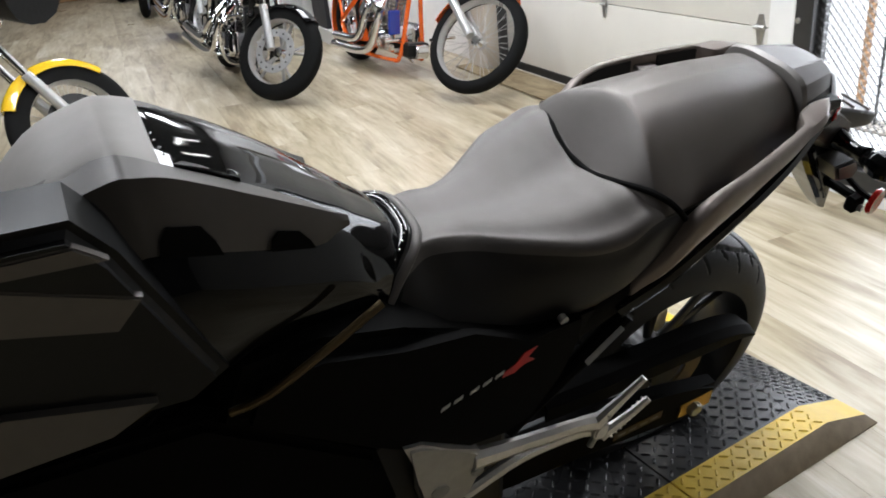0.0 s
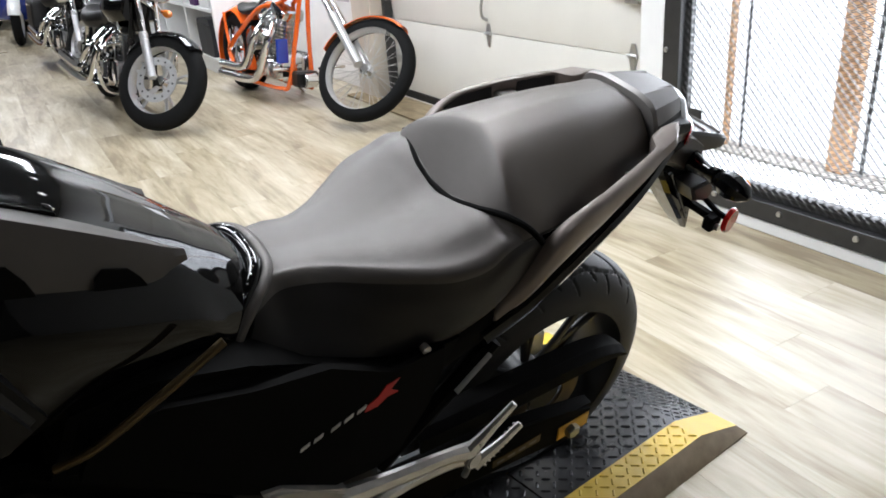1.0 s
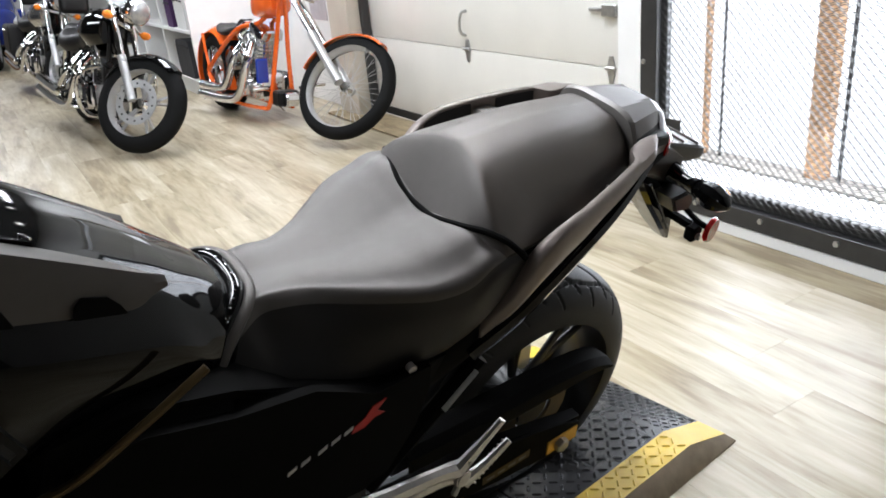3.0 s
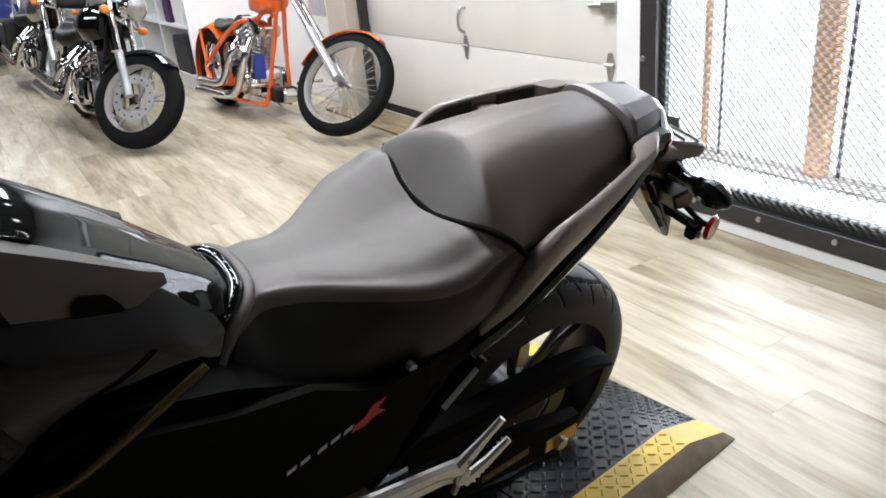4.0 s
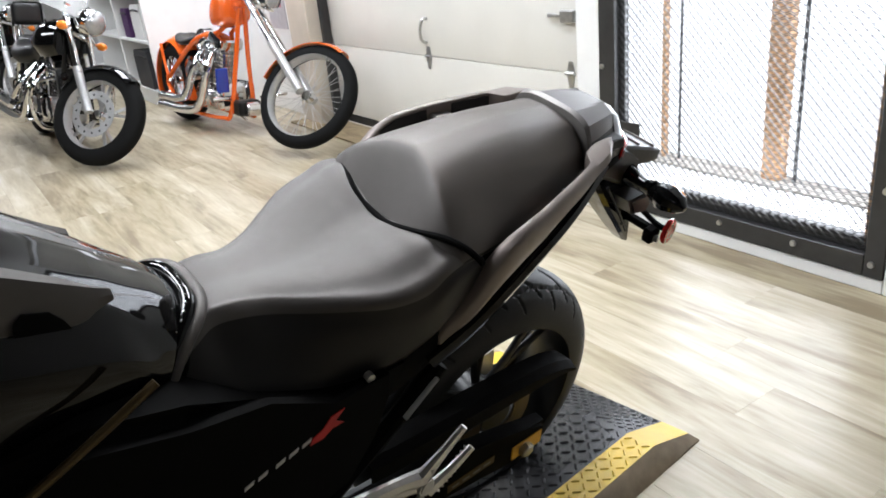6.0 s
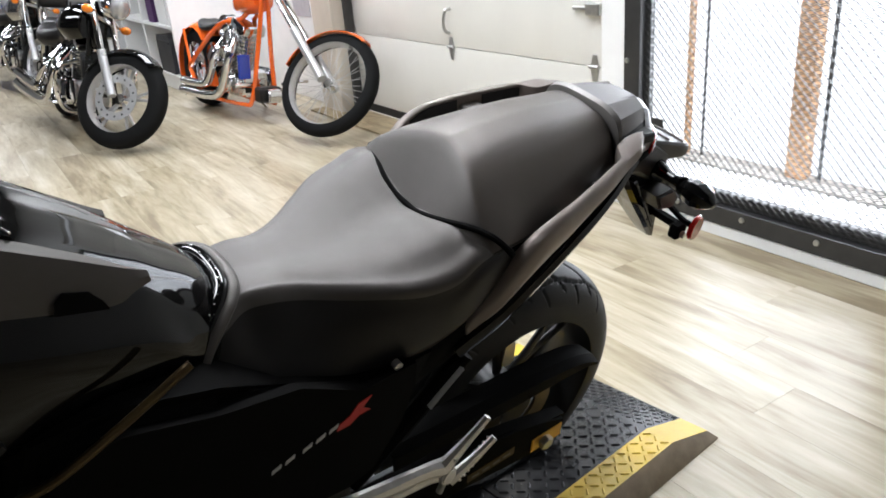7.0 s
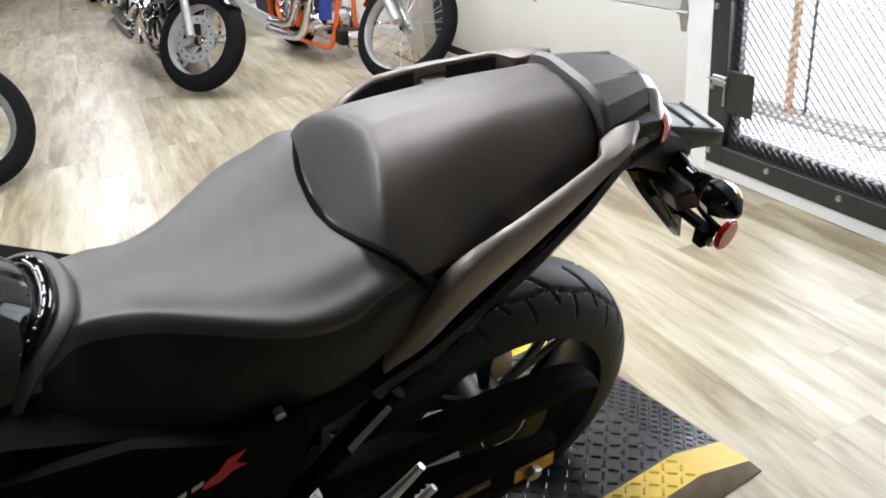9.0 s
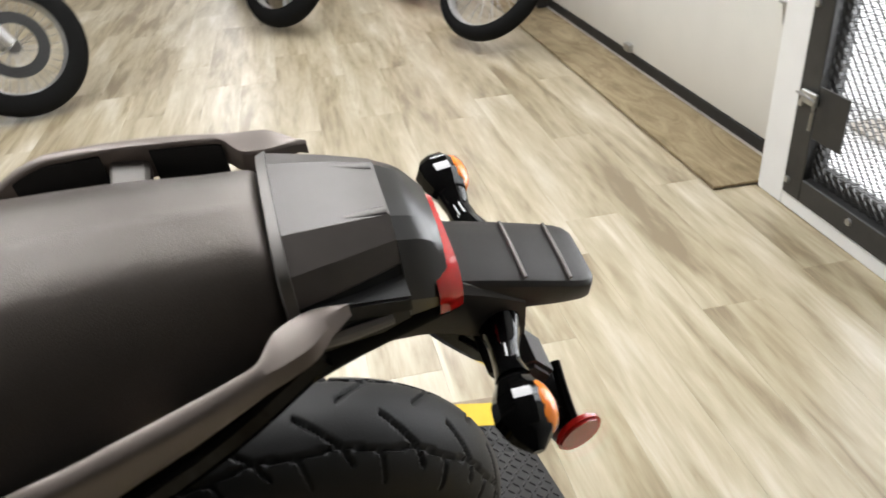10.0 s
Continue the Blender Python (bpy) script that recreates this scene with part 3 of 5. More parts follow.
def facet(x, y):
    """Height of the steep facet that cuts the front of the passenger pad, a little domed across."""
    return .948 + 1.3 * (y + .228) + 1.5 * x * x - 110 * x ** 4


def pillion():
    """The passenger pad: a steep facet cuts its front, with a soft arched upper edge."""
    bm = loft(PILLION, 44, 8)
    for f in bm.faces:      # the front panel reaches to the arch
        x, y, z = f.calc_center_median()
        f.material_index = int(z > .94 and z > facet(x, y))
    for v in bm.verts:
        x, y, z = v.co
        w = .0055
        q = z - facet(x, y)
        if z > .93:
            v.co.z = facet(x, y) + (q - w * math.log1p(math.exp(min(q / w, 50))))
    return bm


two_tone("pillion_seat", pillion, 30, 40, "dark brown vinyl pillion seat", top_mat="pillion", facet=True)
SEAM_HALF = [(0, -.229, .951), (.03, -.229, .953), (.06, -.226, .961), (.09, -.218, .968), (.12, -.207, .975), (.14, -.198, .976), (.16, -.188, .972), (.175, -.179, .962), (.181, -.170, .948)]
# a black tube along the seam draws the shadow in its crease
part("seat_seam", roll_seat(tube([(-x, y, z - .22 * max(0, x - .08)) for x, y, z in reversed(SEAM_HALF[1:])] + SEAM_HALF, 0.0048, 8), ROLL), M["matte"], bike, "black bead for the shadowed crease between the two seats")
LIP_HALF = [(0, -.521, .962), (.035, -.525, .963), (.060, -.538, .961), (.078, -.558, .954), (.092, -.580, .940), (.104, -.602, .920), (.113, -.622, .896)]
part("seat_front_piping", roll_seat(tube([(-x, y, z) for x, y, z in reversed(LIP_HALF[1:])] + LIP_HALF, .0105, 12, 6, flat=.8), ROLL), M["seat"], bike, "grey rolled lip at the seat front")

# tail: trim band, faceted deck with two ribs, gloss end, red lens
TRIM = [
    (0.131, [(0, 1.014), (.045, 1.012), (.076, .996), (.092, .958), (.095, .943), (.085, .935)]),
    (0.1335, [(0, 1.0275), (.045, 1.0255), (.0795, 1.0105), (.0965, .9655), (.0985, .943), (.085, .93)]),
    (0.1425, [(0, 1.0310), (.045, 1.0290), (.0800, 1.0140), (.0965, .9665), (.0985, .943), (.085, .93)])]
part("tail_trim", loft(TRIM, 1, 4, smooth_y=False), M["trimgrey"], bike, "light grey satin trim strip behind the seat")
DECK = [
    (0.1428, [(0, 1.029), (.045, 1.027), (.078, 1.013), (.083, 1.005), (.089, .986), (.080, .975)]),
    (0.19, [(0, 1.022), (.040, 1.020), (.066, 1.007), (.071, .999), (.076, .983), (.068, .97)]),
    (0.232, [(0, 1.0135), (.034, 1.0115), (.0535, 1.000), (.057, .992), (.061, .980), (.055, .965)])]
part("tail_deck", loft(DECK, 3, 1), M["deck"], bike, "matte graphite tail deck", smooth=20)
SIDE = [
    (0.1425, [(0, .99), (.070, .990), (.087, .988), (.097, .960), (.095, .930)]),
    (0.19, [(0, .985), (.060, .985), (.074, .984), (.087, .953), (.083, .92)]),
    (0.2318, [(0, .98), (.050, .98), (.059, .979), (.075, .944), (.07, .905)])]
part("tail_side", loft(SIDE, 3, 1), M["endcap"], bike, "black lower tail body", smooth=20)
for s in (-1, 1):
    part("deck_rib", tube([(.036 * s, .165, 1.0215), (.033 * s, .195, 1.0165), (.029 * s, .229, 1.0105)], .004, 8, 4, flat=.75, radii=[.001, .0045, .006]), M["deck"], bike)
    part("side_slot", plate([(.150, .982), (.232, .968), (.232, .950), (.150, .960)], .060 * s, .091 * s, .002) if s > 0 else plate([(.150, .982), (.232, .968), (.232, .950), (.150, .960)], -.091, -.060, 0), M["rubber"], bike, "black recess in the tail side")
    part("side_strip", tube([(.097 * s, .135, .945), (.092 * s, .175, .943), (.086 * s, .215, .940)], .007, 8, 4, flat=1.2, radii=[.004, .006, .004]), M["silver"], bike)
END = [
    (0.2322, [(0, 1.011), (.034, 1.009), (.0535, .999), (.058, .991), (.074, .944), (.069, .904)]),
    (0.255, [(0, .999), (.030, .997), (.048, .987), (.053, .978), (.070, .934), (.063, .90)]),
    (0.273, [(0, .978), (.026, .976), (.041, .966), (.046, .958), (.064, .925), (.058, .895)])]
part("tail_end", loft(END, 3, 1), M["tailsatin"], bike, "satin black tail end", smooth=20)
LENS = [
    (0.260, [(0, .953), (.045, .952), (.060, .948), (.0715, .934), (.068, .905)]),
    (0.273, [(0, .951), (.040, .950), (.055, .946), (.0670, .930), (.064, .902)]),
    (0.284, [(0, .947), (.035, .946), (.048, .942), (.0610, .925), (.058, .898)])]
part("tail_light", loft(LENS, 3, 2), M["red"], bike, "red tail light lens")

UNDER = [
    (-0.33, [(0, .80), (.08, .80), (.14, .79), (.152, .76), (.13, .70), (.05, .66)]),
    (-0.22, [(0, .86), (.08, .86), (.145, .83), (.152, .79), (.13, .735), (.05, .70)]),
    (-0.10, [(0, .90), (.08, .90), (.135, .875), (.145, .835), (.12, .80), (.05, .78)]),
    (0.04, [(0, .92), (.07, .92), (.115, .91), (.12, .88), (.10, .85), (.04, .84)]),
    (0.16, [(0, .93), (.055, .93), (.085, .925), (.09, .90), (.075, .88), (.04, .87)]),
    (0.28, [(0, .925), (.04, .925), (.058, .918), (.06, .90), (.05, .885), (.03, .88)])]
part("undertail", loft(UNDER, 5, 3), M["matte"], bike, "matte black undertail")


# along the bike: y, inner x, outer x, top z, lower z, drop and extra roll
RAIL = [(-.225, .145, .158, .812, .795, 0), (-.18, .152, .180, .878, .835, 0), (-.13, .166, .189, .949, .889, .2), (-.08, .167, .185, .979, .922, .7),
        (-.04, .160, .178, .987, .937, 1), (0, .152, .170, .991, .948, 1), (.05, .140, .158, .994, .959, 1), (.085, .131, .147, .996, .966, 1), (.103, .124, .141, .997, .970, 1), (.114, .108, .138, .997, .972, .95), (.124, .098, .136, .997, .975, .9),
        (.147, .094, .130, .997, .979, .6), (.164, .096, .116, .996, .983, .4), (.181, .098, .103, .992, .986, .2)]


def rail(s):
    """Passenger grab rail: a wing with a narrow top and a deep outer face."""
    rows = curve_points(RAIL, 4)
    rings = []
    for y, xi, xo, zo, zb, k in rows:
        d = -k * (.010 + .050 * s * xo)
        rings.append([(s * xi, y, zo + d + .0035), (s * (xi + .002), y, zo + d + .0055), (s * (xi * .5 + xo * .5), y, zo + d + .006), (s * (xo - .003), y, zo + d + .003), (s * xo, y, zo + d - .003), (s * (xo + .002), y, (zo + zb) / 2 + d), (s * (xo - .008), y, zb + d), (s * xi, y, zb + d + .004)])
    return skin(rings)


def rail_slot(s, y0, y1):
    """A black strip on the rail's inner side, for the shade in its opening."""
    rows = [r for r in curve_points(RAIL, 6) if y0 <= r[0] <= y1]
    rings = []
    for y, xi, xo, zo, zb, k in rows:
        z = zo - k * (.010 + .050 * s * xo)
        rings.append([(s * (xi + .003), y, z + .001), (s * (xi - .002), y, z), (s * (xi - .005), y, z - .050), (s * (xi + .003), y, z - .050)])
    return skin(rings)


for s in (1, -1):
    part("grab_rail", roll_seat(rail(s), ROLL), M["railgraphite"], bike, "graphite passenger grab rail", smooth=40)
    if s < 0:
        part("rail_bracket", roll_seat(box((min(.10 * s, .158 * s), -.008, .962), (max(.10 * s, .158 * s), .030, .980), .004), ROLL), M["silver"], bike)
    # black strips imitate the dark openings between rail and seat
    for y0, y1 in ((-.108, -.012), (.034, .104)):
        part("rail_slot", roll_seat(rail_slot(s, y0, y1), ROLL), M["rubber"], bike, "black strip for the shade in the rail's opening")
    part("rail_liner", tube([(.150 * s, -.24, .765), (.160 * s, -.16, .808), (.158 * s, -.05, .870), (.140 * s, .06, .915), (.112 * s, .15, .955)], .014, 8, 5, flat=1.1), M["gloss"], bike)
part("seat_latch", tube([(.118, .055, .945), (.124, .07, .938), (.124, .09, .944)], .003, 6, 3), M["zinc"], bike)
part("under_seat_box", box((.085, -.06, .865), (.120, .03, .900), .006), M["matte"], bike)

# tank: gloss shell, graphite cover rails and nose
TANK = [
    (-1.02, [(0, 1.10), (.05, 1.10), (.080, 1.09), (.09, 1.07), (.13, 1.08), (.15, .98), (.14, .90)]),
    (-0.93, [(0, 1.180), (.05, 1.180), (.085, 1.17), (.10, 1.145), (.15, 1.12), (.17, 1.0), (.15, .92)]),
    (-0.84, [(0, 1.219), (.05, 1.217), (.090, 1.20), (.108, 1.170), (.15, 1.10), (.17, 1.0), (.14, .95)]),
    (-0.76, [(0, 1.183), (.05, 1.179), (.092, 1.165), (.108, 1.13), (.143, 1.06), (.15, 1.0), (.13, .95)]),
    (-0.69, [(0, 1.134), (.05, 1.128), (.086, 1.112), (.10, 1.085), (.128, 1.03), (.135, .985), (.12, .94)]),
    (-0.63, [(0, 1.081), (.045, 1.073), (.077, 1.056), (.090, 1.040), (.113, 1.0), (.12, .965), (.11, .93)]),
    (-0.595, [(0, 1.044), (.045, 1.037), (.076, 1.014), (.092, .988), (.105, .950), (.108, .92), (.10, .90)]),
    (-0.566, [(0, 1.016), (.040, 1.009), (.066, .990), (.081, .964), (.091, .932), (.093, .91), (.085, .89)]),
    (-0.545, [(0, .990), (.030, .985), (.050, .970), (.063, .950), (.070, .926), (.072, .91), (.06, .895)]),
    (-0.532, [(0, .966), (.020, .962), (.036, .952), (.046, .938), (.050, .920), (.051, .91), (.04, .90)])]
part("tank_shell", loft(TANK, 8, 5), M["gloss"], bike, "gloss black tank shell", smooth=50)
for s in (1, -1):
    st = [(-1.03, .02, 1.130, .082, 1.124, .118, 1.070), (-.98, .03, 1.172, .092, 1.168, .128, 1.108), (-.93, .045, 1.208, .099, 1.204, .137, 1.140), (-.86, .064, 1.230, .104, 1.225, .136, 1.150), (-.835, .068, 1.226, .104, 1.222, .134, 1.145), (-.80, .075, 1.206, .103, 1.208, .130, 1.130),
          (-.73, .075, 1.158, .097, 1.158, .117, 1.094), (-.67, .073, 1.110, .090, 1.112, .105, 1.066), (-.645, .075, 1.088, .086, 1.092, .095, 1.066), (-.625, .076, 1.074, .083, 1.078, .088, 1.066)]
    rows = curve_points(st, 4)
    low = 0 if s > 0 else .018
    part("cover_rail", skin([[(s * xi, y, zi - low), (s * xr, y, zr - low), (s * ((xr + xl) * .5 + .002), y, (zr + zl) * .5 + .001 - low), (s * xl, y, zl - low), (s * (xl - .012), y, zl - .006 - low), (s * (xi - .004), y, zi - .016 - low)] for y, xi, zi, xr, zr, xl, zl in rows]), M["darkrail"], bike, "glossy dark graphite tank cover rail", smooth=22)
    # two black scoops in the lower edge of the rail, and a finger recess beside the lid
    for y0, y1 in ((-.838, -.778), (-.728, -.676)):
        pts = []
        for y, f in ((y0, 1.0), (y0 + .004, .80), (y0 + .014, .62), (y1 - .014, .60), (y1 - .004, .80), (y1, 1.0)):
            xr, zr, xl, zl = [np.interp(y, rows[:, 0], rows[:, c]) for c in (3, 4, 5, 6)]
            pts.append((y, xr + (xl - xr) * f, zr + (zl - zr) * f))
        part("scoop", skin([[(s * (x + .0055), y, z + .001) for y, x, z in pts], [(s * (x - .010), y, z - .004) for y, x, z in pts]]), M["matte"], bike, "black scoop in the cover rail", smooth=0)
    if s > 0:
        part("lid_recess", skin([[(s * .074, -.796, 1.206 + d), (s * .058, -.786, 1.196 + d), (s * .050, -.742, 1.162 + d), (s * .074, -.735, 1.166 + d)] for d in (.001, -.008)]), M["gloss"], bike, "black recess beside the tank lid", smooth=0)
        part("recess_edge", tube([(s * .050, -.744, 1.166), (s * .062, -.738, 1.169), (s * .074, -.735, 1.171)], .0013, 6, 3), M["polished"], bike)
NOSE = [
    (-1.10, [(0, 1.055), (.05, 1.053), (.085, 1.040), (.10, 1.00)]),
    (-1.02, [(0, 1.130), (.045, 1.128), (.075, 1.122), (.085, 1.08)]),
    (-0.93, [(0, 1.206), (.04, 1.205), (.075, 1.201), (.08, 1.16)]),
    (-0.865, [(0, 1.232), (.035, 1.231), (.070, 1.226), (.075, 1.18)]),
    (-0.84, [(0, 1.231), (.035, 1.230), (.070, 1.226), (.075, 1.18)]),
    (-0.808, [(0, 1.214), (.04, 1.213), (.077, 1.210), (.078, 1.17)])]
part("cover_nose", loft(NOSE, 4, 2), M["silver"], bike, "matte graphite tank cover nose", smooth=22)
EDGE_HALF = [(0, -.535, .972), (.036, -.539, .972), (.058, -.551, .968), (.074, -.570, .958), (.086, -.590, .942), (.097, -.612, .920)]
part("tank_edge", tube([(-x, y, z) for x, y, z in reversed(EDGE_HALF[1:])] + EDGE_HALF, .010, 12, 6, flat=.75), M["gloss"], bike, "gloss black edge trim behind the tank")
bead_me = finish(ball((0, 0, 0), .0017, n=8))
bead_me.materials.append(M["chrome"])
for k, p in enumerate([(.020, -.806, 1.2165), (.035, -.805, 1.216), (.05, -.803, 1.2145), (.062, -.801, 1.213)]):
    part("lid_screw", bead_me, None, bike, m=Matrix.Translation(p))
# chrome beads added for the dotted glints along the gloss edge
for k, p in enumerate(curve_points([(-.05, -.545, .979), (0, -.536, .981), (.038, -.541, .981), (.061, -.553, .976), (.078, -.573, .965), (.091, -.594, .948), (.101, -.613, .926)], 2)):
    part("stud", bead_me, None, bike, m=Matrix.Translation(p.tolist()))

# flank panels
for s in (1, -1):
    up = .03 if s > 0 else -.14
    lo, hi = (.11, .188) if s > 0 else (-.188, -.11)
    part("flank_panel", plate([(-1.12, 1.19 + up), (-.99, 1.215 + up), (-.90, 1.205 + up), (-.874, 1.188 if s > 0 else 1.06), (-.815, .992), (-.86, .965), (-.98, .985), (-1.12, 1.05)], lo, hi, .014 if s > 0 else 0, seg=3), M["endcap"], bike, "black plastic flank panel")
    if s > 0:
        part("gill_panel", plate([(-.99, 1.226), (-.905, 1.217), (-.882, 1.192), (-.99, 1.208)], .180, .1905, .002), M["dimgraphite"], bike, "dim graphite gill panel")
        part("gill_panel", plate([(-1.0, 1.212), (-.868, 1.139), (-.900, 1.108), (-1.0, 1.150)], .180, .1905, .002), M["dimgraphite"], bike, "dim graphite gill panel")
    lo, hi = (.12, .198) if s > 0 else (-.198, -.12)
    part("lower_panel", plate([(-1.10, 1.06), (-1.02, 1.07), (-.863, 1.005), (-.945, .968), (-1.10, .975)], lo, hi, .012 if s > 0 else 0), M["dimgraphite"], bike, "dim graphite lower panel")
    lo, hi = (.10, .180) if s > 0 else (-.180, -.10)
    cover = part("side_cover", plate([(-.80, .965), (-.71, .965), (-.60, .925), (-.52, .865), (-.42, .822), (-.335, .800), (-.29, .80), (-.36, .71), (-.41, .64), (-.45, .60), (-.55, .64), (-.66, .70), (-.84, .88)], lo, hi, .022 if s > 0 else 0, seg=3), M["matte"], bike, "matte black side cover")
    part("frame_tube", tube([(.168 * s, -.628, .992), (.176 * s, -.70, .963), (.183 * s, -.785, .932), (.170 * s, -.83, .912)], .0055, 10), M["bronze"], bike, "dull bronze frame tube")
    part("lower_cowl", plate([(-1.40, .98), (-.86, .90), (-.66, .69), (-.64, .55), (-.80, .42), (-1.40, .42)], .13 * s if s > 0 else -.165, .165 if s > 0 else -.13, .01 if s > 0 else 0), M["matte"], bike)
part("frame_clip", cyl((.165, -.36, .826), (.176, -.36, .826), .007, n=10), M["alu"], bike)
# model marking: plain bars and a red cross shape
for k in range(5):
    y, z = -.566 + .0205 * k + (.006 if k > 1 else 0), .751 + .0050 * k
    part("marking", plate([(y, z), (y + .014, z + .005), (y + .016, z + .012), (y + .002, z + .007)], .1795, .1812, 0), M["whitepaint"], bike, "plain white marking bars")
part("red_marking", plate([(-.462, .778), (-.444, .786), (-.430, .802), (-.408, .805), (-.424, .790), (-.412, .779), (-.430, .778), (-.446, .768), (-.466, .768)], .1795, .1814, 0), M["redpaint"], bike, "red slanted marking")

# rear wheel
R0 = 0.318


def tyre_mesh(r, w, n=864, k=73, depth=0.006, blocks=18):
    """A road tyre with slanted grooves cut into its crown, a repeat of bent lines on either side."""
    rings, h = [], 0.086
    pitch, lat = 2 * math.pi * r / blocks, w * 0.62
    lines = [((.50, .0), (.57, .5), (.50, 1.0)), ((.57, .5), (.97, .36)), ((.50, .0), (.10, .48)), ((.50, 1.0), (.74, .84))]
    segs = [(a, b) for ln in lines for a, b in zip(ln, ln[1:])]

    def groove(u, t):
        best = 1.0
        for (u0, t0), (u1, t1) in segs:
            for sh in (-1, 0, 1):
                ax, ay, bx, by = u0 * lat, (t0 + sh) * pitch, u1 * lat, (t1 + sh) * pitch
                px, py, dx, dy = u * lat, t * pitch, bx - ax, by - ay
                q = min(max(((px - ax) * dx + (py - ay) * dy) / (dx * dx + dy * dy), 0), 1)
                best = min(best, math.hypot(px - ax - q * dx, py - ay - q * dy))
        return best

    per = n // blocks
    cut = {}
    for i in range(n):
        a = 2 * math.pi * i / n
        ring = []
        for j in range(k):
            b = math.pi * 1.08 * (j / (k - 1) - 0.5)
            c = math.cos(b)
            x, rr = w * math.sin(b) * 0.5, r - h + h * (c ** 0.9 if c > 0 else c)
            u = abs(b) / 1.2
            if depth and u < 1:
                key = (i % per, j)
                if key not in cut:
                    d = groove(u, ((i % per) / per + (0.5 if b > 0 else 0)) % 1)
                    q = min(max((0.0036 - d) / 0.0014, 0), 1)
                    cut[key] = depth * q * q * (3 - 2 * q)
                rr -= cut[key]
            ring.append((x, rr * math.cos(a), rr * math.sin(a)))
        rings.append(ring)
    return skin(rings + rings[:1], closed=False)


wheel = part("rear_wheel", lathe([(-.080, .246), (-.074, .238), (-.05, .230), (-.02, .222), (.02, .222), (.05, .230), (.074, .238), (.080, .246), (.076, .252), (.03, .240), (-.03, .240), (-.076, .252)], 72), M["engine"], bike, "black cast alloy rear wheel", m=Matrix.Translation((-.036, .028, .341)))
rear_tyre = tyre_mesh(R0, .168)
to_room = bike.matrix_basis @ wheel.matrix_basis
for v in rear_tyre.verts:      # the tyre is pressed flat on the mat
    lift = .060 - (to_room @ v.co).z
    if lift > 0:
        v.co += to_room.inverted().to_3x3() @ Vector((0, 0, lift))
part("tyre", rear_tyre, M["tyre"], wheel, "black rubber road tyre with slanted grooves", smooth=60)
part("pinstripe", lathe([(.0785, .2405), (.0795, .2405), (.0815, .2435), (.0800, .2435)], 72), M["gold"], wheel, "thin gold rim stripe")
for i in range(6):
    a0 = 2 * math.pi * i / 6 + 0.5
    bm = bmesh.new()
    for d in (-0.10, 0.10):
        tube([(.01, .045 * math.cos(a0), .045 * math.sin(a0)), (.008, .11 * math.cos(a0 + d * .7), .11 * math.sin(a0 + d * .7)), (0, .226 * math.cos(a0 + d * 1.6), .226 * math.sin(a0 + d * 1.6))], .011, 8, 4, bm, flat=0.75, up=(1, 0, 0))
    part("spoke", bm, M["engine"], wheel)
part("hub", cyl((-.07, 0, 0), (.085, 0, 0), .046, n=24, bevel=.006), M["engine"], wheel, "black hub")
part("sprocket", lathe([(.082, .050), (.082, .094), (.088, .094), (.088, .050)], 42), M["bronze"], wheel, "dull bronze rear sprocket")
part("brake_disc", lathe([(-.085, .07), (-.085, .12), (-.080, .12), (-.080, .07)], 40), M["polished"], wheel, "steel brake disc")
part("brake_caliper", box((-.115, .02, .325), (-.06, .12, .40), .014, 2), M["alu"], bike, "alloy brake caliper")
arm = part("swingarm", plate([(-.56, .37), (-.56, .47), (-.25, .455), (-.05, .40), (.03, .372), (.098, .348), (.094, .296), (.0, .280), (-.2, .325), (-.4, .35)], .096, .128, .008), M["matte"], bike, "black box-section swingarm")
part("swingarm_far", plate([(-.56, .37), (-.56, .47), (-.25, .455), (-.05, .40), (.098, .348), (.094, .296), (.0, .280), (-.2, .325)], -.128, -.096, 0), M["matte"], bike)
part("axle_nut", cyl((.126, .035, .315), (.145, .035, .315), .017, n=6, bevel=.002), M["zinc"], arm, "zinc axle nut")
part("adjuster_plate", box((.128, .0, .296), (.131, .085, .338), .002), M["gold"], arm, "gold chain adjuster plate")
part("warning_label", box((.1285, -.17, .334), (.130, -.05, .356), 0), M["bronze"], arm, "faded gold swingarm label")
for k in range(4):
    part("label_bar", box((.1302, -.16 + .027 * k, .342), (.1308, -.142 + .027 * k, .347), 0), M["silver"], arm)
bm = bmesh.new()
for z0, z1 in ((.425, .425), (.245, .30)):
    tube([(.085, .0, z0), (.085, -.25, (z0 + z1) / 2 + .01), (.085, -.53, z1 + .04)], .009, 6, 4, bm, flat=1.0)
part("chain", bm, M["engine"], bike, "dark drive chain")
CG = [(-.33, .535, .50), (-.20, .522, .485), (-.08, .514, .480), (.03, .505, .474), (.11, .492, .470), (.155, .476, .464), (.180, .460, .455)]
rows = curve_points(CG, 4)
part("chain_guard", skin([[(.060, y, zt - .006), (.10, y, zt), (.118, y, zt - .010), (.116, y, zb - .012), (.112, y, zb - .012), (.110, y, zt - .014), (.060, y, zt - .012)] for y, zt, zb in rows]), M["matte"], bike, "black plastic chain guard", smooth=30)
part("inner_fender", tube([(0, -.36, .52), (0, -.30, .62), (0, -.20, .685), (0, -.10, .70)], .072, 10, 6, flat=.10), M["matte"], bike, "black inner fender")
strut = part("side_strut", tube([(.135, -.205, .725), (.13, -.30, .64), (.125, -.42, .54)], .016, 10, 4), M["matte"], bike, "black tube with a silver label")
part("strut_label", tube([(.1475, -.222, .716), (.1450, -.284, .660)], .009, 6, 0, flat=.35), M["whitepaint"], strut, "silver label with unreadable print")

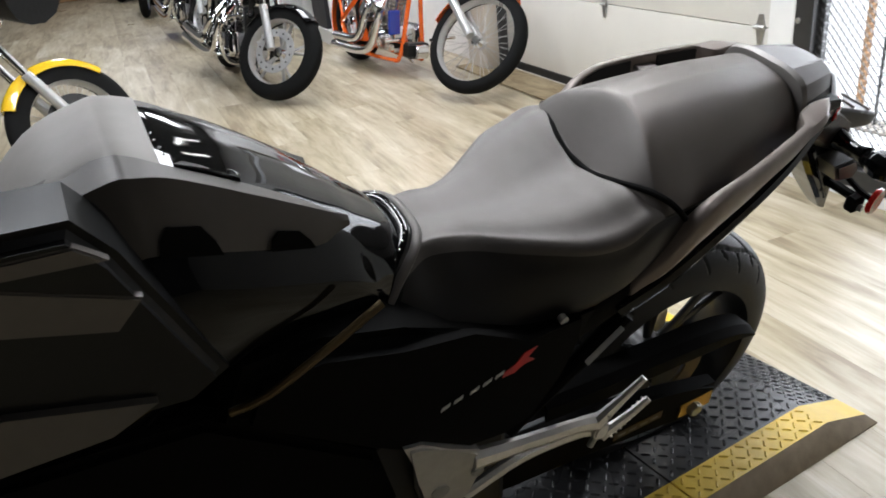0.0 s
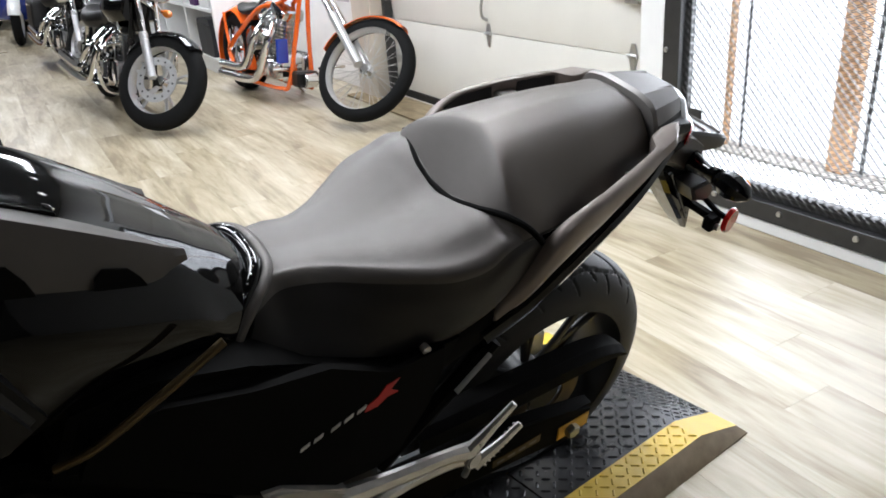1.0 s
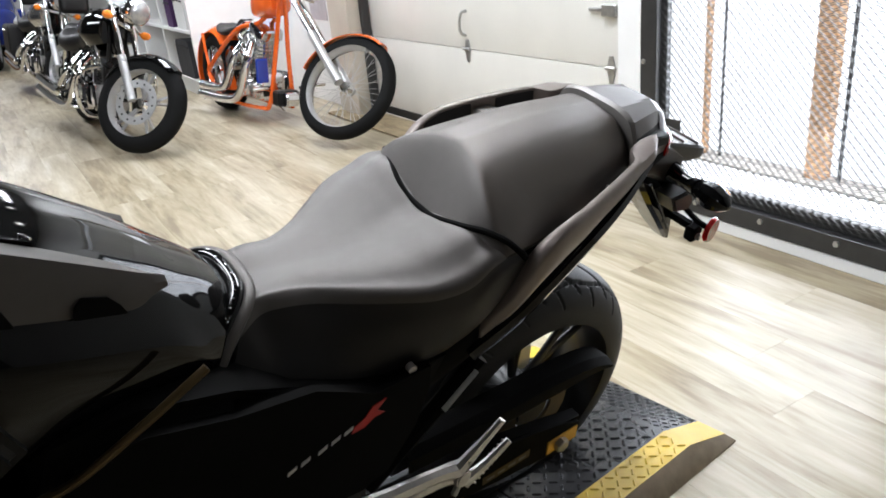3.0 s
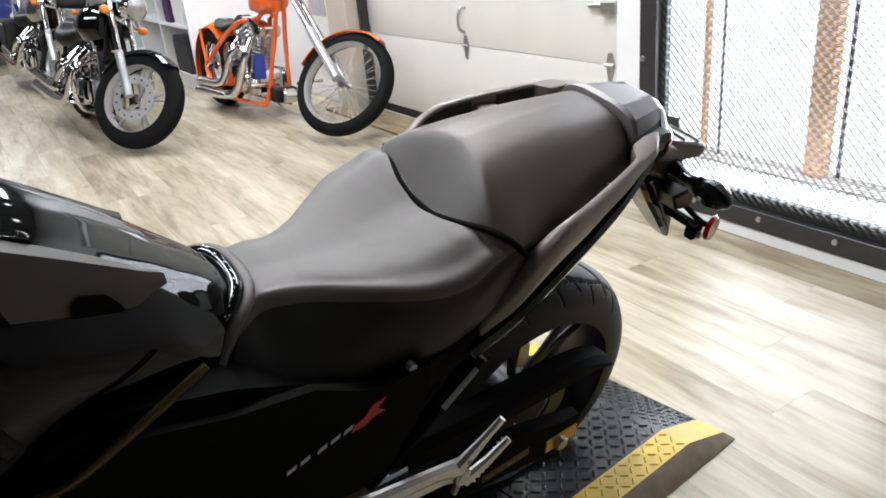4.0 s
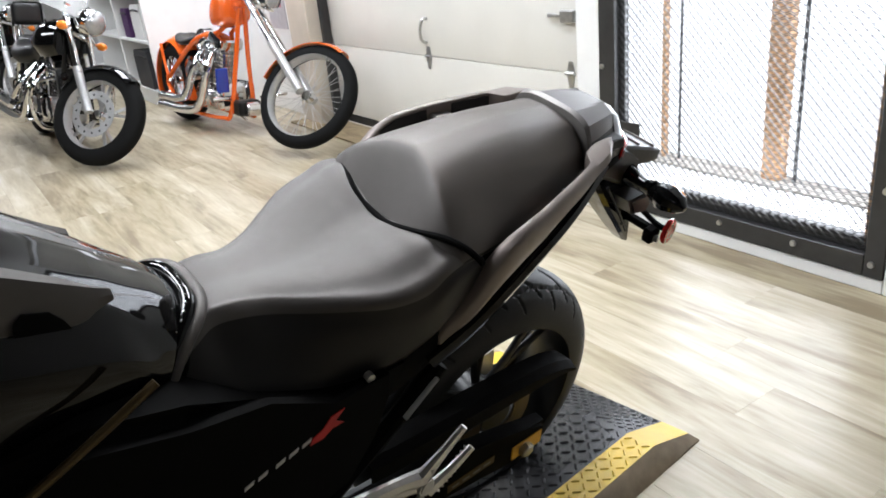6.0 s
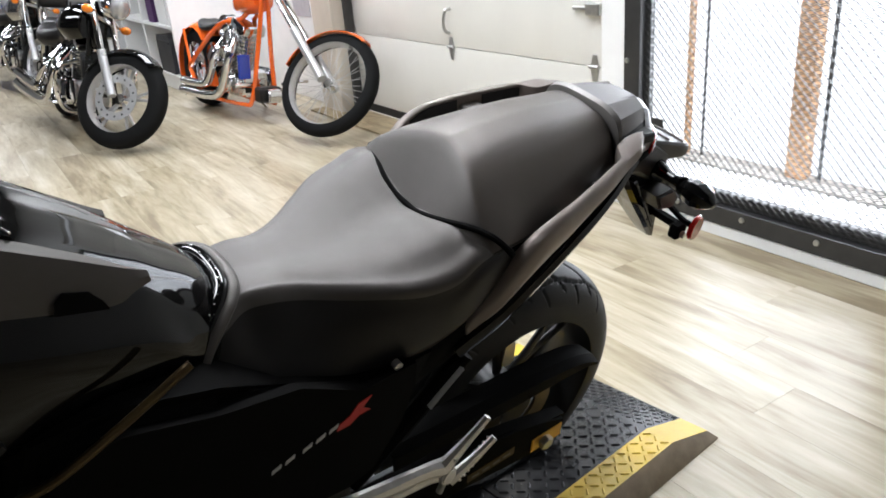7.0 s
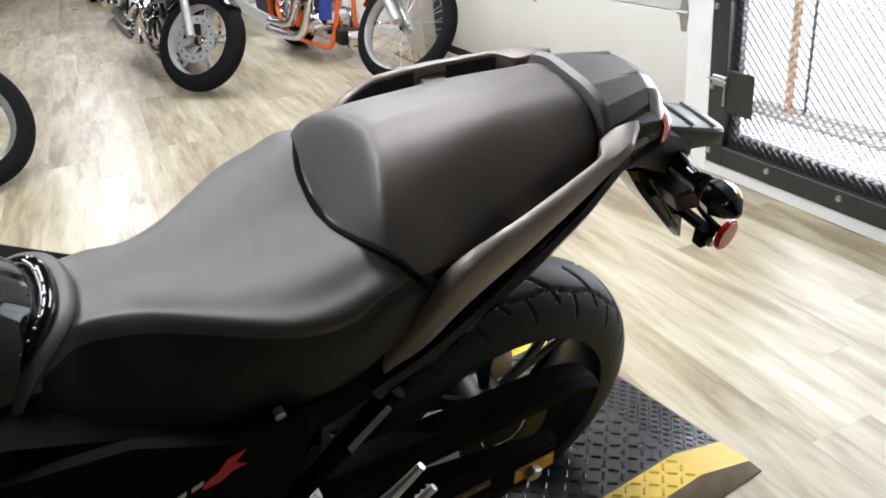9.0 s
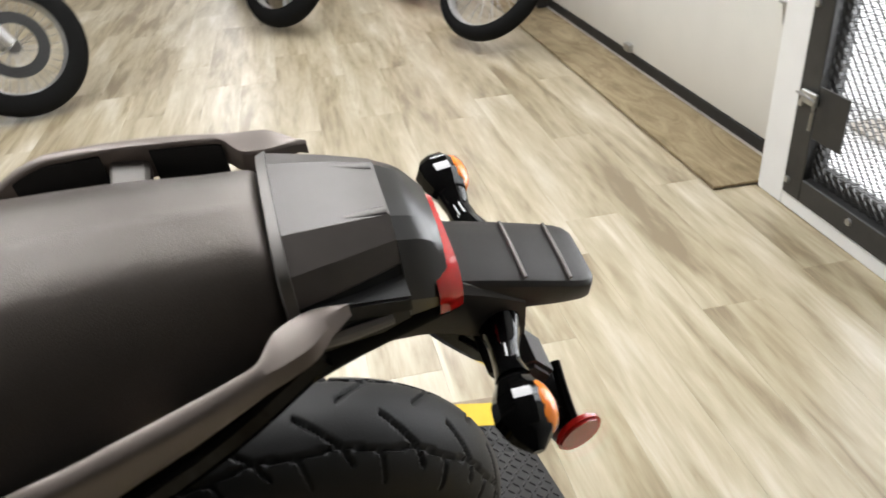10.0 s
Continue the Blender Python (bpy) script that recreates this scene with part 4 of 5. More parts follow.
# peg hanger and pegs
ho = part("peg_hanger", plate([(-.629, .711), (-.60, .703), (-.558, .668), (-.507, .625), (-.497, .585), (-.53, .515), (-.60, .50), (-.612, .565), (-.610, .63)], .165, .192, .006), M["alu"], bike, "bare cast aluminium footpeg hanger")
part("hanger_arm", tube([(.185, -.52, .605), (.19, -.43, .590), (.195, -.33, .575), (.198, -.285, .560)], .014, 8, 4, flat=1.1, radii=[.017, .013, .012, .016]), M["alu"], ho)
part("hanger_arm", tube([(.185, -.535, .515), (.19, -.43, .555), (.195, -.33, .555), (.198, -.285, .540)], .011, 8, 4, flat=1.0), M["alu"], ho)
part("hanger_bolt", cyl((.190, -.515, .583), (.198, -.515, .583), .012, n=6, bevel=.002), M["zinc"], ho)
part("hanger_bolt", cyl((.190, -.58, .57), (.194, -.58, .57), .016, n=16), M["zinc"], ho)
peg = part("footpeg", tube([(.200, -.290, .565), (.203, -.245, .605), (.206, -.208, .640)], .007, 8, 4, flat=1.2, radii=[.012, .0075, .006]), M["alu"], bike, "bare aluminium passenger footpeg")
part("peg_prong", tube([(.205, -.282, .528), (.210, -.235, .556), (.213, -.195, .585)], .007, 8, 4, flat=1.2, radii=[.011, .0075, .006]), M["alu"], peg)
part("peg_mount", cyl((.186, -.290, .548), (.214, -.286, .550), .017, n=14, bevel=.003), M["alu"], peg)
part("peg_pin", cyl((.204, -.300, .510), (.206, -.272, .585), .006, n=10), M["zinc"], peg)
tooth = finish(box((-.007, -.0020, -.006), (.007, .0020, .006), .001))
tooth.materials.append(M["alu"])
for k in range(9):
    part("tooth", tooth, None, peg, m=pose(.210, -.268 + .0085 * k, .530 + .0062 * k, 40, 0, 0))

# tail light bracket, number plate carrier, indicators
STEM = [
    (0.205, [(0, .925), (.045, .922), (.062, .905), (.060, .875), (.03, .86)]),
    (0.255, [(0, .925), (.045, .922), (.058, .905), (.056, .862), (.03, .845)]),
    (0.305, [(0, .905), (.044, .900), (.052, .880), (.051, .828), (.03, .815)]),
    (0.350, [(0, .868), (.042, .864), (.048, .850), (.046, .806), (.03, .80)])]
part("tail_stem", loft(STEM, 3, 2), M["tailplastic"], bike, "matte black fender stem", smooth=25)
LAMP = [
    (0.270, [(0, .920), (.034, .919), (.044, .914), (.046, .900), (.042, .872), (.03, .866)]),
    (0.340, [(0, .894), (.035, .893), (.044, .889), (.046, .880), (.043, .850), (.03, .845)]),
    (0.412, [(0, .865), (.034, .864), (.043, .860), (.045, .854), (.043, .836), (.03, .833)]),
    (0.428, [(0, .857), (.026, .856), (.033, .853), (.034, .848), (.032, .836), (.025, .834)])]
pl = part("plate_lamp", loft(LAMP, 3, 2), M["tailplastic"], bike, "black plate lamp housing", smooth=25)
for y, z in ((.352, .8905), (.400, .871)):
    part("lamp_ridge", tube([(-.038, y, z), (0, y, z + .001), (.040, y, z - .0005)], .0022, 6, 3), M["dimgraphite"], pl)
part("lamp_lens", box((-.028, .395, .829), (.028, .420, .835), .002), M["whitegloss"], pl, "clear plate lamp lens")
CARR = [(.838, .245, .340, .036), (.80, .268, .352, .036), (.75, .302, .370, .034), (.70, .340, .388, .031), (.66, .370, .398, .027), (.625, .398, .410, .021)]
carrier = part("plate_carrier", skin([[(-w + .008, yf, z), (w - .008, yf, z), (w, yf + .010 * w / .036, z), (w, yb - .004, z), (w - .006, yb, z), (-w + .006, yb, z), (-w, yb - .004, z), (-w, yf + .010 * w / .036, z)] for z, yf, yb, w in curve_points(CARR, 2)]), M["gloss"], bike, "black number plate carrier", smooth=30)
part("carrier_block", plate([(.300, .800), (.352, .800), (.372, .772), (.360, .752), (.318, .762)], .034, .082, .005), M["tailplastic"], carrier, "dark grey angular bracket")
for s in (-1, 1):
    part("carrier_rib", tube([(.036 * s, .285, .815), (.034 * s, .332, .745), (.027 * s, .385, .665)], .0040, 8, 4), M["gloss"], carrier)
    for z, y, w in ((.79, .325, .040), (.745, .348, .038), (.700, .368, .034)):
        part("carrier_boss", box((min(w * s, (w - .010) * s), y - .010, z - .012), (max(w * s, (w - .010) * s), y + .006, z + .008), .003), M["gloss"], carrier)
part("carrier_foot", box((.020, .368, .700), (.108, .388, .716), .004), M["matte"], carrier)
part("carrier_foot", box((.088, .350, .690), (.112, .380, .722), .005), M["matte"], carrier)
part("carrier_bolt", cyl((.111, .365, .704), (.119, .367, .704), .008, n=6), M["zinc"], carrier)
part("reflector_arm", tube([(.045, .388, .735), (.09, .385, .722), (.125, .383, .722)], .006, 6, 3), M["matte"], carrier)
part("side_reflector", cyl((.122, .382, .722), (.132, .384, .722), .027, n=24, bevel=.003), M["red"], carrier, "round red side reflector")
for s in (1, -1):
    dy, dz = (.010, -.026) if s > 0 else (.022, -.008)
    stalk = part("indicator", tube([(.040 * s, .312 + dy, .866 + dz), (.080 * s, .306 + dy, .866 + dz), (.100 * s, .303 + dy, .868 + dz), (.118 * s, .302 + dy, .870 + dz)], .015, 12, 5, radii=[.024, .015, .014, .018]), M["gloss"], bike, "gloss black turn indicator")
    part("shell", tube([(.113 * s, .302 + dy, .870 + dz), (.125 * s, .301 + dy, .871 + dz), (.143 * s, .300 + dy, .872 + dz), (.160 * s, .299 + dy, .871 + dz), (.178 * s, .299 + dy, .869 + dz), (.192 * s, .299 + dy, .867 + dz)], .03, 10, 2, flat=.84, radii=[.013, .020, .028, .029, .021, .006]), M["gloss"], stalk, smooth=25)
    part("lens", ball((.152 * s, .312 + dy, .870 + dz), .026, (1.15, .70, .82), n=20), M["amber"], stalk, "amber indicator lens")
    part("tip", ball((.187 * s, .300 + dy, .868 + dz), .007, (.7, .8, 1.2), n=8), M["whitegloss"], stalk)

# engine, front end
part("engine", box((-.16, -.92, .17), (.15, -.42, .70), .05, 3), M["engine"], bike, "black engine block")
part("exhaust", tube([(-.14, -.6, .22), (-.16, -.4, .22), (-.17, -.28, .24), (-.175, -.17, .27)], .05, 12, 5, radii=[.03, .045, .05, .045]), M["engine"], bike)
part("side_stand", tube([(.14, -.62, .30), (.20, -.68, .12), (.235, -.72, -.055)], .012, 8, 4), M["engine"], bike, "black side stand")
fw = part("front_wheel", lathe([(-.055, .236), (-.04, .226), (.04, .226), (.055, .236), (.052, .244), (-.052, .244)], 48), M["engine"], bike, m=Matrix.Translation((0, -1.50, .50)))
part("tyre", tyre_mesh(.31, .125, 120, 17, 0), M["tyre"], fw)
part("hub", cyl((-.06, 0, 0), (.06, 0, 0), .04, n=20), M["engine"], fw)
for i in range(6):
    a0 = 2 * math.pi * i / 6
    part("spoke", tube([(0, .03 * math.cos(a0), .03 * math.sin(a0)), (0, .23 * math.cos(a0), .23 * math.sin(a0))], .014, 8, 0, up=(1, 0, 0)), M["engine"], fw)
for s in (1, -1):
    part("fork_leg", tube([(.085 * s, -1.50, .50), (.085 * s, -1.24, 1.12)], .022, 10, 0), M["engine"], bike)
    part("grip", tube([(.11 * s, -.955, 1.435), (.18 * s, -.90, 1.455), (.25 * s, -.852, 1.462)], .019, 12, 4), M["rubber"], bike, "black rubber handlebar grip")
    part("lever", tube([(.10 * s, -1.0, 1.42), (.17 * s, -.965, 1.43), (.24 * s, -.925, 1.43)], .008, 8, 4), M["engine"], bike)
    part("switch_box", box((min(.09 * s, .115 * s), -.985, 1.415), (max(.09 * s, .115 * s), -.945, 1.455), .01), M["matte"], bike)
part("handlebar", tube([(-.12, -.95, 1.432), (-.06, -1.10, 1.22), (.06, -1.10, 1.22), (.12, -.95, 1.432)], .014, 10, 6), M["engine"], bike)
part("front_fairing", loft([(-1.42, [(0, .92), (.05, .92), (.09, .88), (.08, .80)]), (-1.30, [(0, 1.06), (.09, 1.04), (.15, .98), (.14, .85)]), (-1.15, [(0, 1.10), (.10, 1.08), (.16, 1.0), (.15, .88)])], 4, 3), M["gloss"], bike, "gloss black front fairing")
part("front_fender", tube([(0, -1.30, .60), (0, -1.45, .685), (0, -1.60, .68), (0, -1.74, .60)], .06, 10, 6, flat=.12), M["gloss"], bike)

# the tank and its covers sit a little low on the frame
for ob in bike.children:
    if ob.name.split(".")[0] in ("tank_shell", "cover_rail", "scoop", "lid_recess", "recess_edge", "cover_nose", "lid_screw", "grip"):
        ob.matrix_basis = Matrix.Translation((.001, -.004, -.010)) @ ob.matrix_basis

# ---- tread mat under the motorcycle ----
MX0, MX1, MTOP = -1.056, -0.373, 0.058


# the mat lies a little askew, turned about a corner of its ramp
MAT_TURN = Matrix.Translation((-.364, 1.912, 0)) @ Matrix.Rotation(radians(8), 4, "Z") @ Matrix.Translation((.393, -1.915, 0))


def treads(x0, x1, y0, y1, height, pitch=0.0252, k=1.0):
    """Raised diamond-plate bars, turned this way and that, over a rectangle; height(x, y) gives the sheet."""
    verts, faces = [], []
    ny, nx = int((y1 - y0) / pitch), int((x1 - x0) / pitch)
    for j in range(ny):
        for i in range(nx):
            x, y = x0 + (i + .5) * (x1 - x0) / nx, y0 + (j + .5) * (y1 - y0) / ny
            a = radians(45 if (i + j) % 2 else -45)
            c, s = math.cos(a), math.sin(a)
            b = len(verts)
            for u, v, w in ((-.0148, 0, .0002), (-.0105, -.0042, .0002), (.0105, -.0042, .0002), (.0148, 0, .0002), (.0105, .0042, .0002), (-.0105, .0042, .0002), (-.0108, 0, .0034), (.0108, 0, .0034)):
                px, py = x + k * (u * c - v * s), y + k * (u * s + v * c)
                verts.append((px, py, height(px, py) + w))
            faces += [(b, b + 1, b + 6), (b + 1, b + 2, b + 7, b + 6), (b + 2, b + 3, b + 7), (b + 3, b + 4, b + 7), (b + 4, b + 5, b + 6, b + 7), (b + 5, b, b + 6)]
    me = bpy.data.meshes.new("mesh")
    me.from_pydata(verts, [], faces)
    me.update()
    return me


def mat_module(y0, y1, ramp):
    """One rubber module: deck, yellow borders, and a ramp at its far end."""
    ob = thing("tread_mat", "black diamond-plate rubber mat with yellow borders on the floor", "mat", MAT_TURN, group="mat modules")
    crest = y1 - ramp
    hgt = lambda x, y: MTOP if y < crest else MTOP - (MTOP - .008) * (y - crest) / (y1 - crest)
    sec = [(y0, 0), (y0, MTOP), (crest, MTOP), (y1, .008), (y1, 0)] if ramp else [(y0, 0), (y0, MTOP), (y1, MTOP), (y1, 0)]
    part("deck", plate(sec, MX0 + .0955, MX1 - .0955, 0), M["matplate"], ob, "black diamond-plate rubber")
    tagged(part("deck_tread", treads(MX0 + .098, MX1 - .098, y0 + .005, crest - .004, hgt, .0255, .78), M["matplate"], ob), kind="stuff")
    if ramp:
        tagged(part("ramp_tread", treads(MX0 + .098, MX1 - .098, crest + .004, y1 - .006, hgt, .0165, .5), M["matplate"], ob), kind="stuff")
    for xa, xb in ((MX0 + .020, MX0 + .095), (MX1 - .095, MX1 - .020)):
        border = part("border", plate([(y, z + (.0006 if z else 0)) for y, z in sec], xa, xb, 0), M["matyellow"], ob, "yellow tread border")
        tagged(part("border_tread", treads(xa + .001, xb - .001, y0 + .005, crest - .004 if ramp else y1 - .006, hgt, .0240, .74), M["matyellow"], border), kind="stuff")
    for xa, xb in ((MX0 + .0195, MX0 - .010), (MX1 - .0195, MX1 + .010)):
        bm = bmesh.new()
        top = [bm.verts.new((xa, y, z)) for y, z in sec]
        low = [bm.verts.new((xb, y, min(z, .004))) for y, z in sec]
        for i in range(len(sec)):
            j = (i + 1) % len(sec)
            bm.faces.new((top[i], top[j], low[j], low[i]))
        bm.faces.new(top), bm.faces.new(low)
        part("skirt", bm, M["matside"], ob, "worn grey bevelled skirt")
    return ob


mat_module(1.500, 2.065, .15)
mat_module(.585, 1.495, 0)
mat_module(-.330, .580, 0)
mat_module(-1.245, -.335, 0)

# ---- other motorcycles: x forward, y to the rider's left, rear axle over the origin ----
TURN_WHEEL = Matrix.Rotation(radians(90), 4, "Z")


def road_wheel(parent, name, m, r, w, rim_r, spokes, rim_mat, disc=0):
    """A wheel with tyre, hub, wire or cast spokes and brake disc; m places its axle."""
    h = rim_r
    rim = part(name, lathe([(-w * .43, h + .010), (-w * .40, h - .008), (-w * .30, h - .016), (-w * .1, h - .026), (w * .1, h - .026), (w * .30, h - .016), (w * .40, h - .008), (w * .43, h + .010), (w * .36, h + .018), (-w * .36, h + .018)], 56), rim_mat, parent, m=m @ TURN_WHEEL)
    k, th = 15, r - h
    prof = []
    for j in range(k):
        b = math.pi * 1.2 * (j / (k - 1) - .5)
        c = math.cos(b)
        prof.append((w * .5 * math.sin(b), r - th * .9 + th * .9 * (max(c, 0) ** .8 if c > 0 else c)))
    part("tyre", lathe(prof, 64, closed=False), M["fartyre"], rim, "black rubber tyre")
    part("hub", cyl((-w * .32, 0, 0), (w * .32, 0, 0), .036, n=16, bevel=.006), M["chrome"], rim)
    if spokes == "wire":
        bm = tube([(.032, .03, .0), (.004, rim_r * .98, .0)], .0019, 5, 0)
        me = finish(bm)
        me.materials.append(M["alloy"])
        for i in range(40):
            a = 2 * math.pi * i / 40
            sw = (.62 if i % 4 < 2 else -.62)
            mm = Matrix.Rotation(a, 4, "X") @ Matrix.Translation((0, .03, 0)) @ Matrix.Rotation(sw * .55, 4, "X") @ Matrix.Translation((0, -.03, 0))
            part("spoke", me, None, rim, m=(mm if i % 2 else mm @ Matrix.Diagonal((-1, 1, 1, 1))))
    else:
        for i in range(5):
            a = 2 * math.pi * i / 5 + .3
            bm = bmesh.new()
            for d in (-.10, .10):
                tube([(0, .03 * math.cos(a), .03 * math.sin(a)), (0, .11 * math.cos(a + d), .11 * math.sin(a + d)), (0, rim_r * .97 * math.cos(a + d * 1.5), rim_r * .97 * math.sin(a + d * 1.5))], .011, 6, 3, bm, flat=1.3, up=(1, 0, 0))
            part("spoke", bm, M["alloy"], rim)
    if disc:
        dk = part("brake_disc", lathe([(disc * .062, .100), (disc * .062, .152), (disc * .067, .152), (disc * .067, .100)], 40), M["rubber" if spokes == "wire" else "alloy"], rim, "drilled steel brake disc")
        hole = finish(cyl((disc * .0605, 0, 0), (disc * .0685, 0, 0), .007, n=8))
        hole.materials.append(M["engine"])
        for i in range(14):
            a = 2 * math.pi * i / 14
            part("hole", hole, None, dk, m=Matrix.Translation((0, .126 * math.cos(a), .126 * math.sin(a))))
    return rim


def fender_mesh(r, w, a0, a1, n=22, drop=.03):
    """A rounded mudguard over a wheel: an arc of angles a0 to a1 in degrees, forward is 0."""
    rings = []
    for i in range(n + 1):
        a = radians(a0 + (a1 - a0) * i / n)
        ring = []
        for j in range(9):
            u = j / 8 * 2 - 1
            ring.append(((r - drop * abs(u) ** 2.5) * math.cos(a), w / 2 * u, (r - drop * abs(u) ** 2.5) * math.sin(a)))
        for j in range(8, -1, -1):
            u = j / 8 * 2 - 1
            q = r - .006 - drop * abs(u) ** 2.5
            ring.append((q * math.cos(a), w / 2 * u * .96, q * math.sin(a)))
        rings.append(ring)
    return skin(rings)


def steer(axle, neck, degrees):
    """The turn of the front end about the line of its neck."""
    a, b = Vector(axle), Vector(neck)
    return Matrix.Translation(b) @ Matrix.Rotation(radians(degrees), 4, (b - a).normalized()) @ Matrix.Translation(-b)


def saddle(length, width, thick, dish):
    rows = []
    for i in range(9):
        t = i / 8
        ww = width * (.55 + .45 * math.sin(math.pi * min(t * 1.1 + .15, 1)))
        zt = dish * (2 * t - 1) ** 2
        rows.append((-length / 2 + length * t, [(0, zt), (ww * .28, zt + .004), (ww * .46, zt - .012), (ww * .5, zt - thick * .6), (ww * .42, zt - thick)]))
    return loft(rows, 2, 3)


def twin(parent, cx, cz, side, head, k0=1.0):
    """A V twin: crankcase, finned cylinders, heads, round covers, air cleaner."""
    eng = part("engine", box((cx - .22, -.11, cz - .18), (cx + .20, .11, cz + .02), .05, 3), head, parent, "bare metal V-twin engine")
    fin = finish(cyl((0, 0, -.004), (0, 0, .004), .078, n=20))
    fin.materials.append(M["polished"])
    for lean_ in (-22, 22):
        base = Matrix.Translation((cx, 0, cz)) @ Matrix.Rotation(radians(lean_), 4, "Y") @ Matrix.Scale(k0, 4)
        barrel = part("cylinder", cyl((0, 0, .0), (0, 0, .22), .06, n=20), M["polished"], parent, "finned alloy cylinder", m=base)
        for k in range(9):
            part("fin", fin, None, barrel, m=Matrix.Translation((0, 0, .034 + .021 * k)))
        part("rocker_box", box((-.075, -.07, .22), (.075, .07, .285), .022, 3), M["chrome"], eng, "chrome rocker box", m=base)
        part("pushrod_tube", tube([(.02, -.085 * -side, -.02), (.03, .09 * side, .22)], .009, 8, 0), M["chrome"], eng, m=base)
    part("cam_cover", cyl((cx - .05, .09 * side, cz - .07), (cx - .05, .15 * side, cz - .07), .10, n=28, bevel=.018), M["chrome"], eng, "polished round cover")
    part("gear_cover", cyl((cx + .13, .09 * side, cz - .10), (cx + .13, .14 * side, cz - .10), .06, n=24, bevel=.012), M["polished"], eng)
    part("air_cleaner", cyl((cx, .08 * side, cz + .13), (cx, .16 * side, cz + .13), .075, n=24, bevel=.018), M["chrome"], eng, "chrome air cleaner")
    return eng


def chopper():
    ob = thing("chopper", "orange custom chopper with chrome engine and long fork", "motorcycle", pose(-5.74, 2.475, 0, -7, 0, 6.1))
    WB, RF, RR = 1.90, .345, .32
    axle, neck = (WB, 0, RF), (1.115, 0, .97)
    S = steer(axle, neck, 38)
    road_wheel(ob, "rear_wheel", Matrix.Translation((0, 0, RR)), RR, .21, .21, "cast", M["chrome"], 0)
    road_wheel(ob, "front_wheel", S @ Matrix.Translation(axle), RF, .09, .285, "wire", M["alloy"], 0)
    part("front_fender", fender_mesh(RF + .018, .115, 62, 170, drop=.02), M["orange"], ob, "orange front mudguard", m=S @ Matrix.Translation(axle))
    part("rear_fender", fender_mesh(RR + .03, .25, 45, 200, drop=.05), M["orange"], ob, "orange rear mudguard", m=Matrix.Translation((0, 0, RR)))
    for s in (1, -1):
        part("frame_rail", tube([(0, .15 * s, RR), (.20, .14 * s, .46), (.52, .10 * s, .66), (.82, .05 * s, .72), (1.05, .02 * s, .90)], .0175, 10, 6), M["orange"], ob, "orange frame tube")
        part("frame_cradle", tube([(0, .15 * s, RR - .02), (.12, .14 * s, .17), (.30, .12 * s, .11), (.85, .11 * s, .11), (.97, .09 * s, .16), (1.02, .05 * s, .50), (1.08, .02 * s, .88)], .0165, 10, 6), M["orange"], ob, "orange frame tube")
        part("fork_leg", tube([(WB - .01, .085 * s, RF), (1.553, .085 * s, .63)], .030, 12, 0), M["alloy"], ob, "bare alloy fork slider", m=S)
        part("fork_tube", tube([(1.577, .085 * s, .61), (1.02, .085 * s, 1.08)], .021, 12, 0), M["chrome"], ob, "chrome fork tube", m=S)
        part("handgrip", tube([(.85, .34 * s, 1.07), (.74, .44 * s, 1.05)], .018, 10, 0), M["polished"], ob, "ribbed alloy handgrip", m=S)
        part("lever", tube([(.88, .33 * s, 1.08), (.86, .38 * s, 1.06), (.78, .46 * s, 1.03)], .006, 6, 3), M["chrome"], ob, m=S)
        part("forward_control", tube([(1.03, .12 * s, .26), (1.12, .20 * s, .28), (1.12, .28 * s, .28)], .013, 8, 3), M["chrome"], ob)
        part("rear_strut", tube([(.02, .145 * s, RR), (-.06, .14 * s, .48), (-.12, .13 * s, .60)], .012, 8, 4), M["orange"], ob)
    part("fork_yoke", box((.98, -.12, 1.02), (1.10, .12, 1.06), .015, 2), M["chrome"], ob, m=S)
    part("fork_yoke", box((1.12, -.12, .90), (1.24, .12, .935), .015, 2), M["chrome"], ob, m=S)
    part("handlebar", tube([(.85, -.34, 1.07), (.96, -.22, 1.10), (1.00, -.08, 1.08), (1.00, .08, 1.08), (.96, .22, 1.10), (.85, .34, 1.07)], .013, 10, 5), M["chrome"], ob, "chrome handlebar", m=S)
    part("master_cylinder", box((.86, -.34, 1.07), (.93, -.26, 1.13), .012), M["chrome"], ob, m=S)
    part("mirror", ball((.93, -.20, 1.22), .05, (.35, 1.2, .8), n=14), M["chrome"], ob, "chrome mirror", m=S)
    lamp = part("headlight", loft([(-.10, [(0, .03), (.02, .03), (.03, 0), (.02, -.03)]), (0, [(0, .085), (.055, .07), (.085, 0), (.055, -.07)]), (.06, [(0, .09), (.06, .075), (.09, 0), (.06, -.075)]), (.075, [(0, .085), (.055, .07), (.085, 0), (.055, -.07)])], 3, 3), M["chrome"], ob, "chrome headlight shell", m=S @ pose(1.30, 0, .97, 0, 0, -90))
    part("lens", ball((0, .065, 0), .078, (1, .3, 1), n=18), M["lamp_lens"], lamp, "clear headlight lens")
    TK = [(-.22, [(0, .03), (.05, .025), (.075, -.02), (.07, -.07), (.03, -.09)]), (-.10, [(0, .12), (.07, .105), (.105, .02), (.10, -.07), (.04, -.10)]), (.06, [(0, .155), (.075, .135), (.112, .04), (.108, -.06), (.04, -.10)]),
          (.17, [(0, .14), (.07, .12), (.105, .03), (.10, -.05), (.04, -.08)]), (.22, [(0, .10), (.04, .09), (.06, .02), (.06, -.03), (.03, -.05)])]
    tank = part("fuel_tank", loft(TK, 5, 4), M["orange"], ob, "orange teardrop fuel tank", m=pose(.87, 0, .855, 0, 0, -90) @ Matrix.Diagonal((1.0, .72, 1.12, 1)))
